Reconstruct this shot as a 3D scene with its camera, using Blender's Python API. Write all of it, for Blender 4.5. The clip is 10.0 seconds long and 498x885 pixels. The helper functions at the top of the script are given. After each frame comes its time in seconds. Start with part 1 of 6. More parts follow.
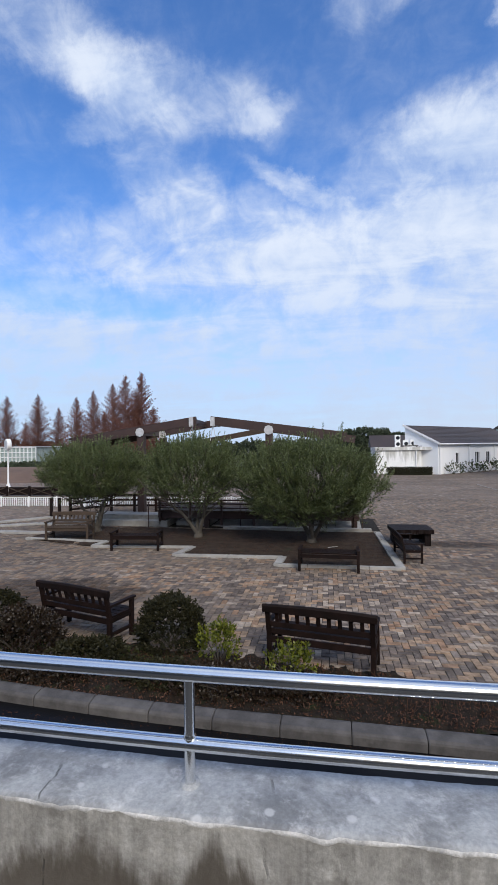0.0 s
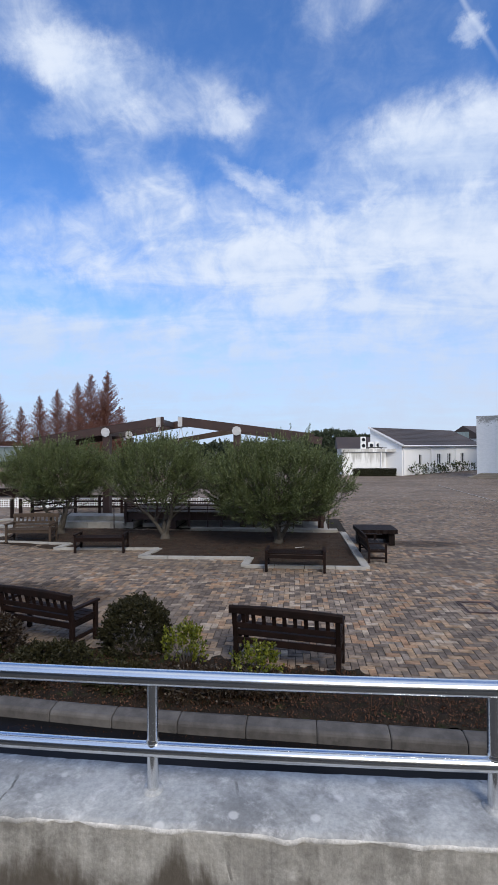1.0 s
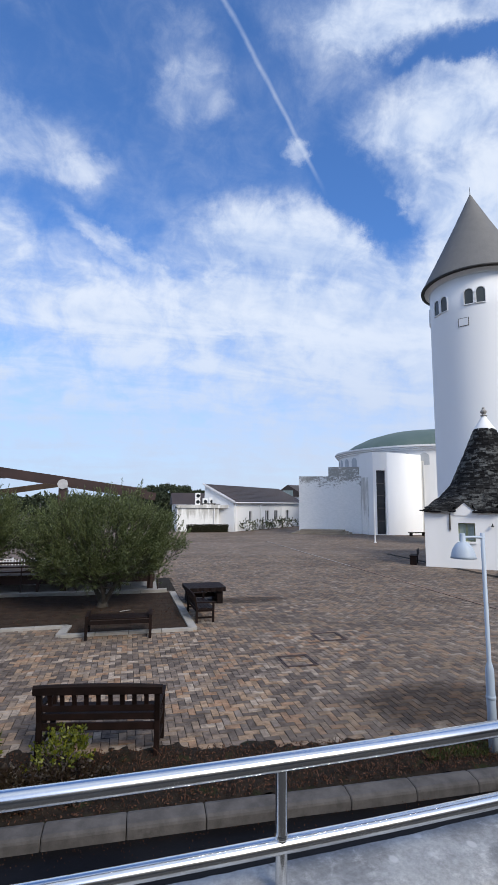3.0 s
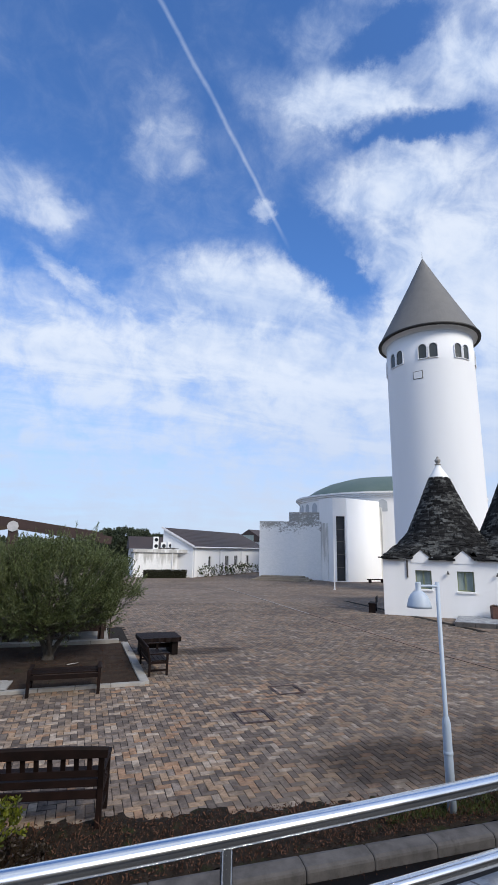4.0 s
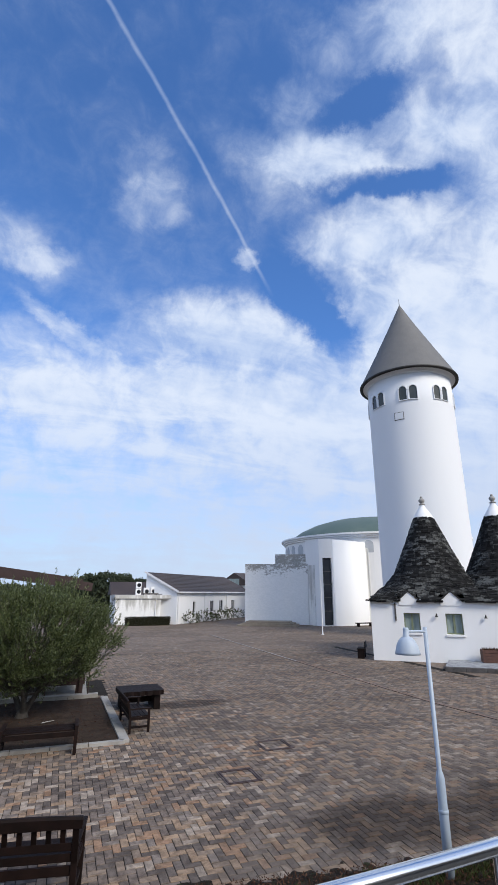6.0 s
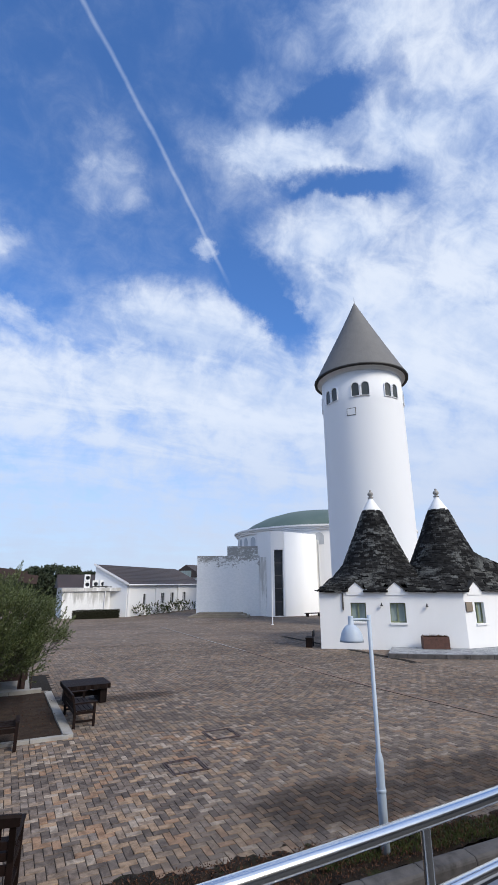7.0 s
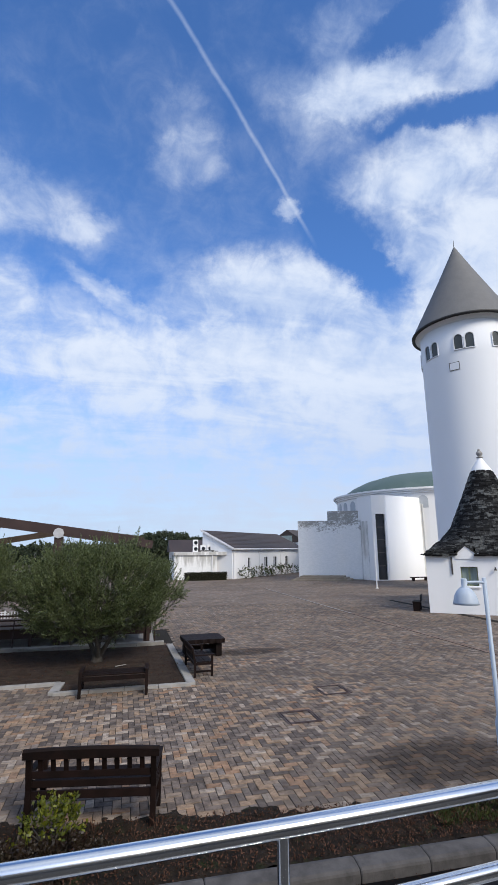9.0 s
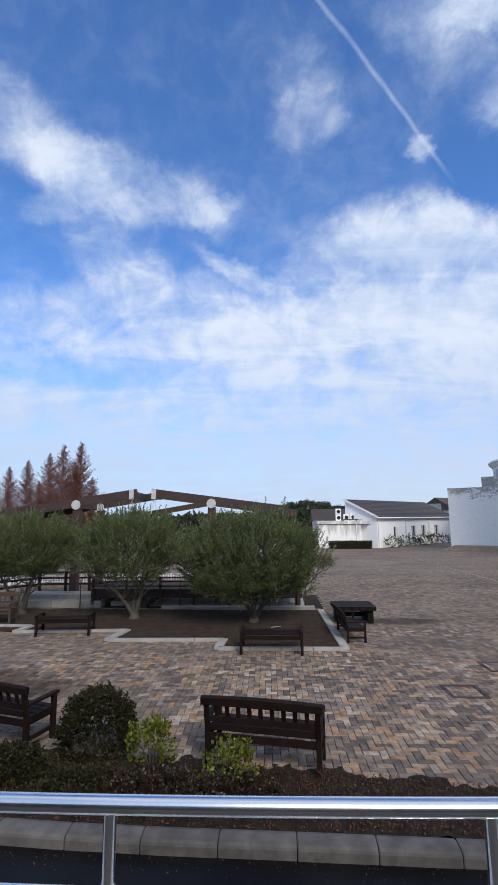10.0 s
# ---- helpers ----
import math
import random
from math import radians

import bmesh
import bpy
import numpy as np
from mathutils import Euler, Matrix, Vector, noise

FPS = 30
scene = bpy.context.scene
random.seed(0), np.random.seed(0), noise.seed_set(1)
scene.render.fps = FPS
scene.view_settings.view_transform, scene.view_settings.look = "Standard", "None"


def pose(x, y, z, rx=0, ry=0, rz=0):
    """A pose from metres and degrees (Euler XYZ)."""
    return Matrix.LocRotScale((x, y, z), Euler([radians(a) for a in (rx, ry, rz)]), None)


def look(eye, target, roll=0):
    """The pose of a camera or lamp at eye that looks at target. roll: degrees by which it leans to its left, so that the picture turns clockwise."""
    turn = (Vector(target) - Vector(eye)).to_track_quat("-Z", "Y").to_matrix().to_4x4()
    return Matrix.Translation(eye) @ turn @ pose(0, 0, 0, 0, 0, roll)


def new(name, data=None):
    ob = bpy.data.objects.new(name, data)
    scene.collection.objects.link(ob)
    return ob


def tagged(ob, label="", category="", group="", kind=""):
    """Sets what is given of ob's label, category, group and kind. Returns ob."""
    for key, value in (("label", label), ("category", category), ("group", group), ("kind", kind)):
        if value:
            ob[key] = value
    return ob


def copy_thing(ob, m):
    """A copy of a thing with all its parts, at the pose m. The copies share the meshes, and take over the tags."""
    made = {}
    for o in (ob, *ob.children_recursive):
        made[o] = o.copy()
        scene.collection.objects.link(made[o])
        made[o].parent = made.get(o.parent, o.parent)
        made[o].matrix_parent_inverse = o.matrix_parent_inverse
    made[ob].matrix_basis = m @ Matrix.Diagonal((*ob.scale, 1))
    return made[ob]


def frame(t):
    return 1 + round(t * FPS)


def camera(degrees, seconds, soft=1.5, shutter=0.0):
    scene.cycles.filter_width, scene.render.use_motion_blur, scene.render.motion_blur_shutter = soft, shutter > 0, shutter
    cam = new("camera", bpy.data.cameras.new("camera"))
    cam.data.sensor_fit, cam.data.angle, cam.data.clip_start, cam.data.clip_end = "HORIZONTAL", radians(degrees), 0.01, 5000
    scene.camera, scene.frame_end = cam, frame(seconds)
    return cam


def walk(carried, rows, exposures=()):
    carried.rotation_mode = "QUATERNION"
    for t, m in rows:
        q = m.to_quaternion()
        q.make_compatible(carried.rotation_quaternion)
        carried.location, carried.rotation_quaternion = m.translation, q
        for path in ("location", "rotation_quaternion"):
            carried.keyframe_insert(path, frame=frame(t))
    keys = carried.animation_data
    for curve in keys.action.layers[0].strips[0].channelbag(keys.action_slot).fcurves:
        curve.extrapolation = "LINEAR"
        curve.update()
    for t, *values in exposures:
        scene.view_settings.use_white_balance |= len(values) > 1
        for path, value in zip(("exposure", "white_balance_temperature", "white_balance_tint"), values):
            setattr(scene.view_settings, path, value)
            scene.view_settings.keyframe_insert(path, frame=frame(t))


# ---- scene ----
cam = camera(55.5, 10.0)
PATH = [
    (0, (0.144, 0.27, 2.917), (-0.227, 2.235, 2.936), -0.7),
    (0.5, (0.149, 0.27, 2.92), (-0.177, 2.244, 2.936), -0.6),
    (1, (0.148, 0.281, 2.913), (-0.09, 2.267, 2.935), -0.4),
    (1.5, (0.161, 0.301, 2.904), (0.068, 2.298, 2.948), -0.1),
    (2, (0.195, 0.302, 2.906), (0.287, 2.298, 2.999), 0.2),
    (2.5, (0.245, 0.267, 2.943), (0.525, 2.241, 3.107), 0.3),
    (3, (0.257, 0.321, 2.949), (0.693, 2.256, 3.203), 0.5),
    (3.2, (0.26, 0.312, 2.953), (0.755, 2.228, 3.242), 0.5),
    (4.5, (0.283, 0.305, 2.987), (0.865, 2.145, 3.512), 0.8),
    (5, (0.274, 0.287, 2.998), (0.836, 2.114, 3.585), 0.5),
    (6.5, (0.301, 0.284, 3.008), (1.004, 2.058, 3.606), -0.1),
    (7, (0.326, 0.295, 2.993), (1.129, 2.034, 3.566), -0.3),
    (7.5, (0.345, 0.275, 2.997), (1.195, 2.0, 3.546), -0.3),
    (8, (0.338, 0.276, 2.992), (1.146, 2.029, 3.517), -0.3),
    (8.5, (0.291, 0.284, 2.987), (0.956, 2.106, 3.475), -0.3),
    (9, (0.253, 0.273, 2.966), (0.692, 2.174, 3.406), -0.4),
    (9.5, (0.199, 0.295, 2.946), (0.361, 2.251, 3.329), -0.5),
    (10, (0.147, 0.312, 2.964), (0.018, 2.282, 3.284), -0.5),
]
walk(cam, [(t, look(eye, target, roll)) for t, eye, target, roll in PATH], [(0, 0.5), (10, 0.5)])

# ---- light ----
SUN_AZ, SUN_EL = 156.0, 38.0          # degrees clockwise from +y, and above the horizon


def nd(tree, kind, ins=(), **props):
    """A node with its inputs set: numbers, colours or output sockets by index or name."""
    n = tree.nodes.new(kind)
    for k, v in props.items():
        if k == "op":
            n.operation = v
        elif k == "blend":
            n.blend_type = v
        elif k == "dtype":
            n.data_type = v
        elif k == "clamp":
            n.use_clamp = v
        elif k == "dims":
            n.noise_dimensions = v
    for key, v in dict(ins).items():
        s = n.inputs[key]
        if isinstance(v, bpy.types.NodeSocket):
            tree.links.new(v, s)
        else:
            s.default_value = v
    return n


def math_(tree, op, a, b=0.0, c=0.0, clamp=False):
    return nd(tree, "ShaderNodeMath", {0: a, 1: b, 2: c}, op=op, clamp=clamp).outputs[0]


def mixc(tree, fac, a, b, blend="MIX"):
    n = nd(tree, "ShaderNodeMix", dtype="RGBA", blend=blend)
    for key, v in ((0, fac), (6, a), (7, b)):
        if isinstance(v, bpy.types.NodeSocket):
            tree.links.new(v, n.inputs[key])
        else:
            n.inputs[key].default_value = v if key == 0 else (*v[:3], 1.0)
    return n.outputs[2]


def noise_(tree, vec, scale, detail=4.0, rough=0.55, dist=0.0):
    return nd(tree, "ShaderNodeTexNoise", {"Vector": vec, "Scale": scale, "Detail": detail, "Roughness": rough, "Distortion": dist}).outputs[0]


def ramp_(tree, fac, lo, hi):
    n = nd(tree, "ShaderNodeMapRange", {0: fac, 1: lo, 2: hi, 3: 0.0, 4: 1.0})
    n.interpolation_type = "SMOOTHSTEP"
    return n.outputs[0]


# Clouds on a plane laid against the sky round azimuth 12, elevation 27 degrees: place across and up, half length,
# half width (all about degrees), tilt and thickness.
WEST_BANKS = [
    (-34.3, 19.9, 7.2, 3.0, -43, 0.50), (-25.3, 13.8, 8.9, 2.6, -24, 0.56), (-33.7, 12.1, 2.6, 1.3, -4, 0.40), (-28.4, 8.1, 7.4, 3.4, -67, 0.46),
    (-16.6, 9.8, 3.1, 1.1, 12, 0.32), (-13.9, 2.7, 4.8, 0.8, -33, 0.50), (-21.6, 0.2, 8.7, 3.6, -24, 0.42), (-35.4, 0.0, 7.4, 2.8, -24, 0.42),
    (-13.7, -3.9, 12.4, 3.5, 3, 0.42), (-43.8, -7.7, 10.5, 1.6, -19, 0.34), (-41.8, -15.2, 10.0, 1.0, -15, 0.26), (-30.0, -10.5, 3.0, 0.8, -8, 0.30),
]
EAST_BANKS = [
    (4.6, 4.2, 7.2, 2.9, -6, 0.78), (8.2, -1.0, 14.0, 4.8, -11, 0.72), (7.5, -8.0, 17.6, 4.8, -6, 0.42), (-5.3, 16.9, 3.0, 2.0, 20, 0.40),
    (-5.9, 20.4, 2.2, 2.0, -32, 0.26), (5.4, 12.0, 1.3, 0.8, 1, 0.55), (5.6, 20.8, 5.6, 2.2, -37, 0.28), (12.6, 22.3, 6.0, 2.0, -8, 0.60),
    (17.0, 23.2, 8.6, 2.4, 13, 0.62), (9.8, 26.8, 3.2, 1.8, 6, 0.46), (18.0, 15.6, 6.0, 2.8, 17, 0.72), (30.5, 26.9, 13.9, 6.4, -43, 0.95),
    (30.2, 9.2, 13.4, 6.6, -4, 0.95), (15.3, 32.6, 5.5, 2.2, 14, 0.45), (35.0, -3.7, 15.1, 8.9, -28, 0.55),
]
BLUE_GAPS = [
    (19.6, 20.3, 6.0, 1.1, 4, -0.50), (16.3, 27.3, 4.4, 1.4, 27, -0.40), (13.0, 7.2, 5.6, 2.2, -40, -0.50), (-38.7, -4.6, 12.3, 1.8, -14, -0.28),
    (15.5, 4.6, 4.4, 1.5, -43, -0.34), (-7.4, 0.2, 3.4, 0.7, -3, -0.20), (23.5, 29.0, 4.0, 1.0, -50, -0.25),
]
TRAIL = [(-10.2, 33.6), (8.5, 7.9)]


def build_world():
    w = bpy.data.worlds.new("sky")
    scene.world = w
    w.use_nodes = True
    t = w.node_tree
    t.nodes.clear()
    sky = t.nodes.new("ShaderNodeTexSky")
    sky.sky_type = "NISHITA"
    sky.sun_disc = False
    sky.sun_elevation, sky.sun_rotation = radians(SUN_EL), radians(SUN_AZ)
    sky.air_density, sky.dust_density, sky.ozone_density = 1.0, 0.6, 2.5
    co = t.nodes.new("ShaderNodeTexCoord").outputs["Generated"]
    sep = nd(t, "ShaderNodeSeparateXYZ", {0: co}).outputs
    az = math_(t, "MULTIPLY", math_(t, "ARCTAN2", sep[0], sep[1]), 57.2958)
    el = math_(t, "MULTIPLY", math_(t, "ARCSINE", sep[2]), 57.2958)

    def dot(v):
        n = nd(t, "ShaderNodeVectorMath", {0: co, 1: v}, op="DOT_PRODUCT")
        return n.outputs["Value"]

    a_, e_ = radians(12), radians(27)
    ahead = Vector((math.sin(a_) * math.cos(e_), math.cos(a_) * math.cos(e_), math.sin(e_)))
    right = Vector((math.cos(a_), -math.sin(a_), 0))
    k = math_(t, "DIVIDE", 114.59, math_(t, "ADD", 1.02, dot(ahead)))
    px, py = math_(t, "MULTIPLY", dot(right), k), math_(t, "MULTIPLY", dot(right.cross(ahead)), k)
    pt = nd(t, "ShaderNodeCombineXYZ", {0: px, 1: py, 2: 0.0}).outputs[0]
    # the same sky as a flat layer overhead, so that cloud texture flattens towards the horizon
    lift = math_(t, "ADD", math_(t, "MAXIMUM", sep[2], 0.0), 0.16)
    layer = nd(t, "ShaderNodeCombineXYZ", {0: math_(t, "DIVIDE", sep[0], lift), 1: math_(t, "DIVIDE", sep[1], lift), 2: 0.0}).outputs[0]
    warp = nd(t, "ShaderNodeSeparateColor", {0: nd(t, "ShaderNodeTexNoise", {"Vector": pt, "Scale": 0.20, "Detail": 7.0, "Roughness": 0.68}).outputs["Color"]}).outputs
    wx = math_(t, "ADD", px, math_(t, "MULTIPLY", math_(t, "SUBTRACT", warp[0], 0.5), 5.5))
    wy = math_(t, "ADD", py, math_(t, "MULTIPLY", math_(t, "SUBTRACT", warp[1], 0.5), 4.5))
    # a veil of high cloud thickens towards the horizon
    cover = math_(t, "MULTIPLY", ramp_(t, math_(t, "ADD", el, math_(t, "MULTIPLY", az, -0.06)), 32.0, 13.0), 0.60)
    for x, y, hl, hw, tilt, thick in WEST_BANKS + EAST_BANKS + BLUE_GAPS:
        c, s = math.cos(radians(tilt)), math.sin(radians(tilt))
        dx, dy = math_(t, "SUBTRACT", wx, x), math_(t, "SUBTRACT", wy, y)
        u = math_(t, "ADD", math_(t, "MULTIPLY", dx, c / hl), math_(t, "MULTIPLY", dy, s / hl))
        v = math_(t, "ADD", math_(t, "MULTIPLY", dx, -s / hw), math_(t, "MULTIPLY", dy, c / hw))
        d = math_(t, "ADD", math_(t, "MULTIPLY", u, u), math_(t, "MULTIPLY", v, v))
        cover = math_(t, "ADD", cover, math_(t, "MULTIPLY", ramp_(t, d, 2.9, 0.0), thick * (0.74 if thick > 0 else 0.9)))
    # beyond the part of the sky that is spelled out, broken cloud all round
    around = math_(t, "MULTIPLY", ramp_(t, math_(t, "ABSOLUTE", math_(t, "SUBTRACT", az, 15.0)), 56.0, 84.0), 0.50)
    above = math_(t, "MULTIPLY", ramp_(t, el, 60.0, 74.0), 0.55)
    cover = math_(t, "ADD", math_(t, "ADD", cover, 0.09), math_(t, "ADD", around, above))
    turned = nd(t, "ShaderNodeMapping", {0: layer, 2: (0, 0, radians(-24)), 3: (1.0, 2.1, 1.0)}).outputs[0]
    big = noise_(t, turned, 1.5, 8.0, 0.60, 0.5)
    fine = noise_(t, pt, 0.26, 8.0, 0.62, 0.4)
    lump = math_(t, "ADD", math_(t, "MULTIPLY", math_(t, "SUBTRACT", big, 0.5), 1.0), math_(t, "MULTIPLY", math_(t, "SUBTRACT", fine, 0.5), 1.05))
    dens = math_(t, "ADD", cover, math_(t, "MULTIPLY", lump, math_(t, "ADD", 0.42, math_(t, "MULTIPLY", cover, 0.9))))
    fac = ramp_(t, dens, -0.04, 1.10)
    # a thin vapour trail
    (a0, e0), (a1, e1) = TRAIL
    ln = math.hypot(a1 - a0, e1 - e0)
    ux, uy = (a1 - a0) / ln, (e1 - e0) / ln
    da, de = math_(t, "SUBTRACT", px, a0), math_(t, "SUBTRACT", py, e0)
    along = math_(t, "ADD", math_(t, "MULTIPLY", da, ux), math_(t, "MULTIPLY", de, uy))
    wob = math_(t, "MULTIPLY", math_(t, "SUBTRACT", fine, 0.5), 0.45)
    bow = math_(t, "MULTIPLY", math_(t, "MULTIPLY", along, math_(t, "SUBTRACT", along, ln)), TRAIL_BOW)
    across = math_(t, "ADD", math_(t, "ADD", math_(t, "MULTIPLY", da, -uy), math_(t, "MULTIPLY", de, ux)), math_(t, "ADD", wob, bow))
    line = ramp_(t, math_(t, "ABSOLUTE", across), 0.34, 0.0)
    ends = math_(t, "MULTIPLY", ramp_(t, along, -30.0, -10.0), ramp_(t, along, ln + 0.5, ln - 5.0))
    patchy = math_(t, "ADD", 0.18, math_(t, "MULTIPLY", noise_(t, pt, 0.9, 3.0, 0.6), 0.26))
    line = math_(t, "MULTIPLY", math_(t, "MULTIPLY", line, ends), patchy)
    fac = math_(t, "ADD", fac, math_(t, "MULTIPLY", line, math_(t, "SUBTRACT", 1.0, fac)))
    blue = mixc(t, 1.0, sky.outputs[0], SKY_TINT, "MULTIPLY")
    shade = math_(t, "MULTIPLY", ramp_(t, math_(t, "ADD", big, math_(t, "MULTIPLY", fine, 0.6)), 0.62, 0.98), ramp_(t, el, 3.0, 24.0))
    white = mixc(t, shade, CLOUD_DIM, CLOUD_LIT)
    col = mixc(t, math_(t, "MULTIPLY", fac, 0.95), blue, white)
    col = mixc(t, math_(t, "MULTIPLY", ramp_(t, el, 22.0, 0.0), 0.80), col, mixc(t, ramp_(t, az, -25.0, 40.0), HAZE, HAZE_EAST))
    below = ramp_(t, el, -0.5, -3.0)
    col = mixc(t, below, col, (1.2, 1.15, 1.1))
    bg = nd(t, "ShaderNodeBackground", {0: col, 1: SKY_STRENGTH})
    out = t.nodes.new("ShaderNodeOutputWorld")
    t.links.new(bg.outputs[0], out.inputs[0])


SKY_STRENGTH, SKY_TINT = 0.10, (0.68, 1.06, 1.54)
CLOUD_DIM, CLOUD_LIT = (4.0, 4.85, 6.5), (5.6, 6.15, 7.1)
TRAIL_BOW, HAZE, HAZE_EAST = 0.0020, (3.8, 4.75, 6.3), (4.4, 4.95, 6.1)
build_world()
sun = new("sun", bpy.data.lights.new("sun", "SUN"))
sun.data.energy, sun.data.angle, sun.data.color = 2.15, radians(20), (1.0, 0.91, 0.78)
_a, _e = radians(SUN_AZ), radians(SUN_EL)
sun.matrix_world = look((0, 0, 40), Vector((0, 0, 40)) - Vector((math.sin(_a) * math.cos(_e), math.cos(_a) * math.cos(_e), math.sin(_e))))


# ---- materials ----
def surface(name, a, b, scale=3.0, rough=0.8, bump=0.2, fine=40.0, metal=0.0, streak=0.0, dark=None, each=0.0, gloss=0.5, coat=0.0, leafy=0.0, dirt=0.0):
    """Two tones mixed by coarse and fine grain, with relief; streak pulls the coarse grain down into runs;
    dark adds blotches of a third tone; each varies one piece from the next."""
    m = bpy.data.materials.new(name)
    m.use_nodes = True
    t = m.node_tree
    p = t.nodes["Principled BSDF"]
    pos = t.nodes.new("ShaderNodeNewGeometry")
    vec = pos.outputs["Position"]
    if streak:
        vec2 = nd(t, "ShaderNodeMapping", {0: vec, 3: (1.0, 1.0, 1.0 / streak)}).outputs[0]
    else:
        vec2 = vec
    coarse = noise_(t, vec2, scale, 5.0, 0.6)
    grain = noise_(t, vec, fine, 3.0, 0.6)
    fac = math_(t, "ADD", math_(t, "MULTIPLY", ramp_(t, coarse, 0.3, 0.7), 0.7), math_(t, "MULTIPLY", grain, 0.3))
    if each:
        rnd = math_(t, "FRACT", math_(t, "ADD", pos.outputs["Random Per Island"], t.nodes.new("ShaderNodeObjectInfo").outputs["Random"]))
        fac = math_(t, "ADD", math_(t, "MULTIPLY", fac, 1.0 - each), math_(t, "MULTIPLY", rnd, each))
    col = mixc(t, fac, a, b)
    if dark:
        blot = ramp_(t, noise_(t, vec2, scale * 0.45, 6.0, 0.65), 0.62 - dirt, 0.78 - dirt)
        col = mixc(t, math_(t, "MULTIPLY", blot, 0.85), col, dark)
    t.links.new(col, p.inputs["Base Color"])
    r = math_(t, "ADD", rough - 0.08, math_(t, "MULTIPLY", coarse, 0.16), clamp=True)
    t.links.new(r, p.inputs["Roughness"])
    p.inputs["Metallic"].default_value = metal
    p.inputs["Specular IOR Level"].default_value = gloss
    if leafy:
        p.inputs["Transmission Weight"].default_value = 0.0
        tr = nd(t, "ShaderNodeBsdfTranslucent", {0: col})
        mx = nd(t, "ShaderNodeMixShader", {0: leafy, 1: p.outputs[0], 2: tr.outputs[0]})
        t.links.new(mx.outputs[0], t.nodes["Material Output"].inputs[0])
    if bump:
        h = math_(t, "ADD", math_(t, "MULTIPLY", coarse, 0.5), grain)
        bp = nd(t, "ShaderNodeBump", {"Strength": bump, "Distance": 0.02, "Height": h})
        t.links.new(bp.outputs[0], p.inputs["Normal"])
    return m


STUCCO = surface("white_stucco", (0.86, 0.86, 0.86), (0.80, 0.81, 0.81), 0.8, 0.85, 0.12, 25, streak=5.0, dark=(0.56, 0.55, 0.52), dirt=-0.08)
STUCCO_OLD = surface("weathered_white_stucco", (0.80, 0.80, 0.78), (0.62, 0.62, 0.60), 0.8, 0.9, 0.2, 20, streak=4.0, dark=(0.30, 0.30, 0.27), dirt=-0.03)
TOWER_WHITE = surface("tower_white_paint", (0.80, 0.82, 0.84), (0.76, 0.78, 0.81), 0.3, 0.75, 0.05, 18, streak=6.0)
SLATE = surface("grey_roof_shingle", (0.12, 0.12, 0.12), (0.17, 0.168, 0.165), 1.5, 0.7, 0.2, 30, each=0.4)
DARK_STONE = surface("dark_roof_stone", (0.005, 0.005, 0.005), (0.050, 0.050, 0.048), 2.2, 0.92, 0.6, 22, each=0.5, dark=(0.21, 0.21, 0.20), dirt=0.0)
ROOF_BROWN = surface("brown_metal_roof", (0.040, 0.029, 0.026), (0.060, 0.044, 0.039), 0.6, 0.6, 0.1, 20)
DOME_GREEN = surface("green_copper_roof", (0.075, 0.120, 0.108), (0.115, 0.160, 0.146), 0.5, 0.6, 0.1, 15, streak=3.0)
GLASS_DARK = surface("dark_window_glass", (0.012, 0.014, 0.018), (0.03, 0.034, 0.04), 0.6, 0.12, 0.0, 5)
GLASS_GREEN = surface("grey_green_window_glass", (0.035, 0.042, 0.040), (0.065, 0.072, 0.068), 0.6, 0.25, 0.0, 5)
CURTAIN_GLASS = surface("pane_with_pale_curtain", (0.20, 0.26, 0.25), (0.34, 0.40, 0.38), 6.0, 0.2, 0.0, 9, streak=6.0)
FRAME_GREEN = surface("olive_green_window_frame", (0.16, 0.19, 0.11), (0.22, 0.25, 0.16), 5, 0.6, 0.1, 60)
WOOD_DARK = surface("dark_stained_wood", (0.003, 0.0018, 0.0016), (0.016, 0.0075, 0.006), 6.0, 0.7, 0.15, 90, each=0.3, gloss=0.16)
WOOD_OLD = surface("weathered_brown_wood", (0.028, 0.019, 0.014), (0.080, 0.056, 0.040), 6.0, 0.8, 0.5, 90, each=0.4, gloss=0.3)
STEEL_BROWN = surface("brown_painted_steel", (0.028, 0.014, 0.012), (0.05, 0.026, 0.022), 2.0, 0.55, 0.1, 30)
STEEL_PLATE = surface("galvanised_plate", (0.45, 0.45, 0.46), (0.58, 0.58, 0.59), 6, 0.5, 0.1, 40, metal=0.3)
STAINLESS = surface("polished_stainless_steel", (0.74, 0.75, 0.76), (0.82, 0.83, 0.84), 3.0, 0.20, 0.0, 120, metal=1.0)
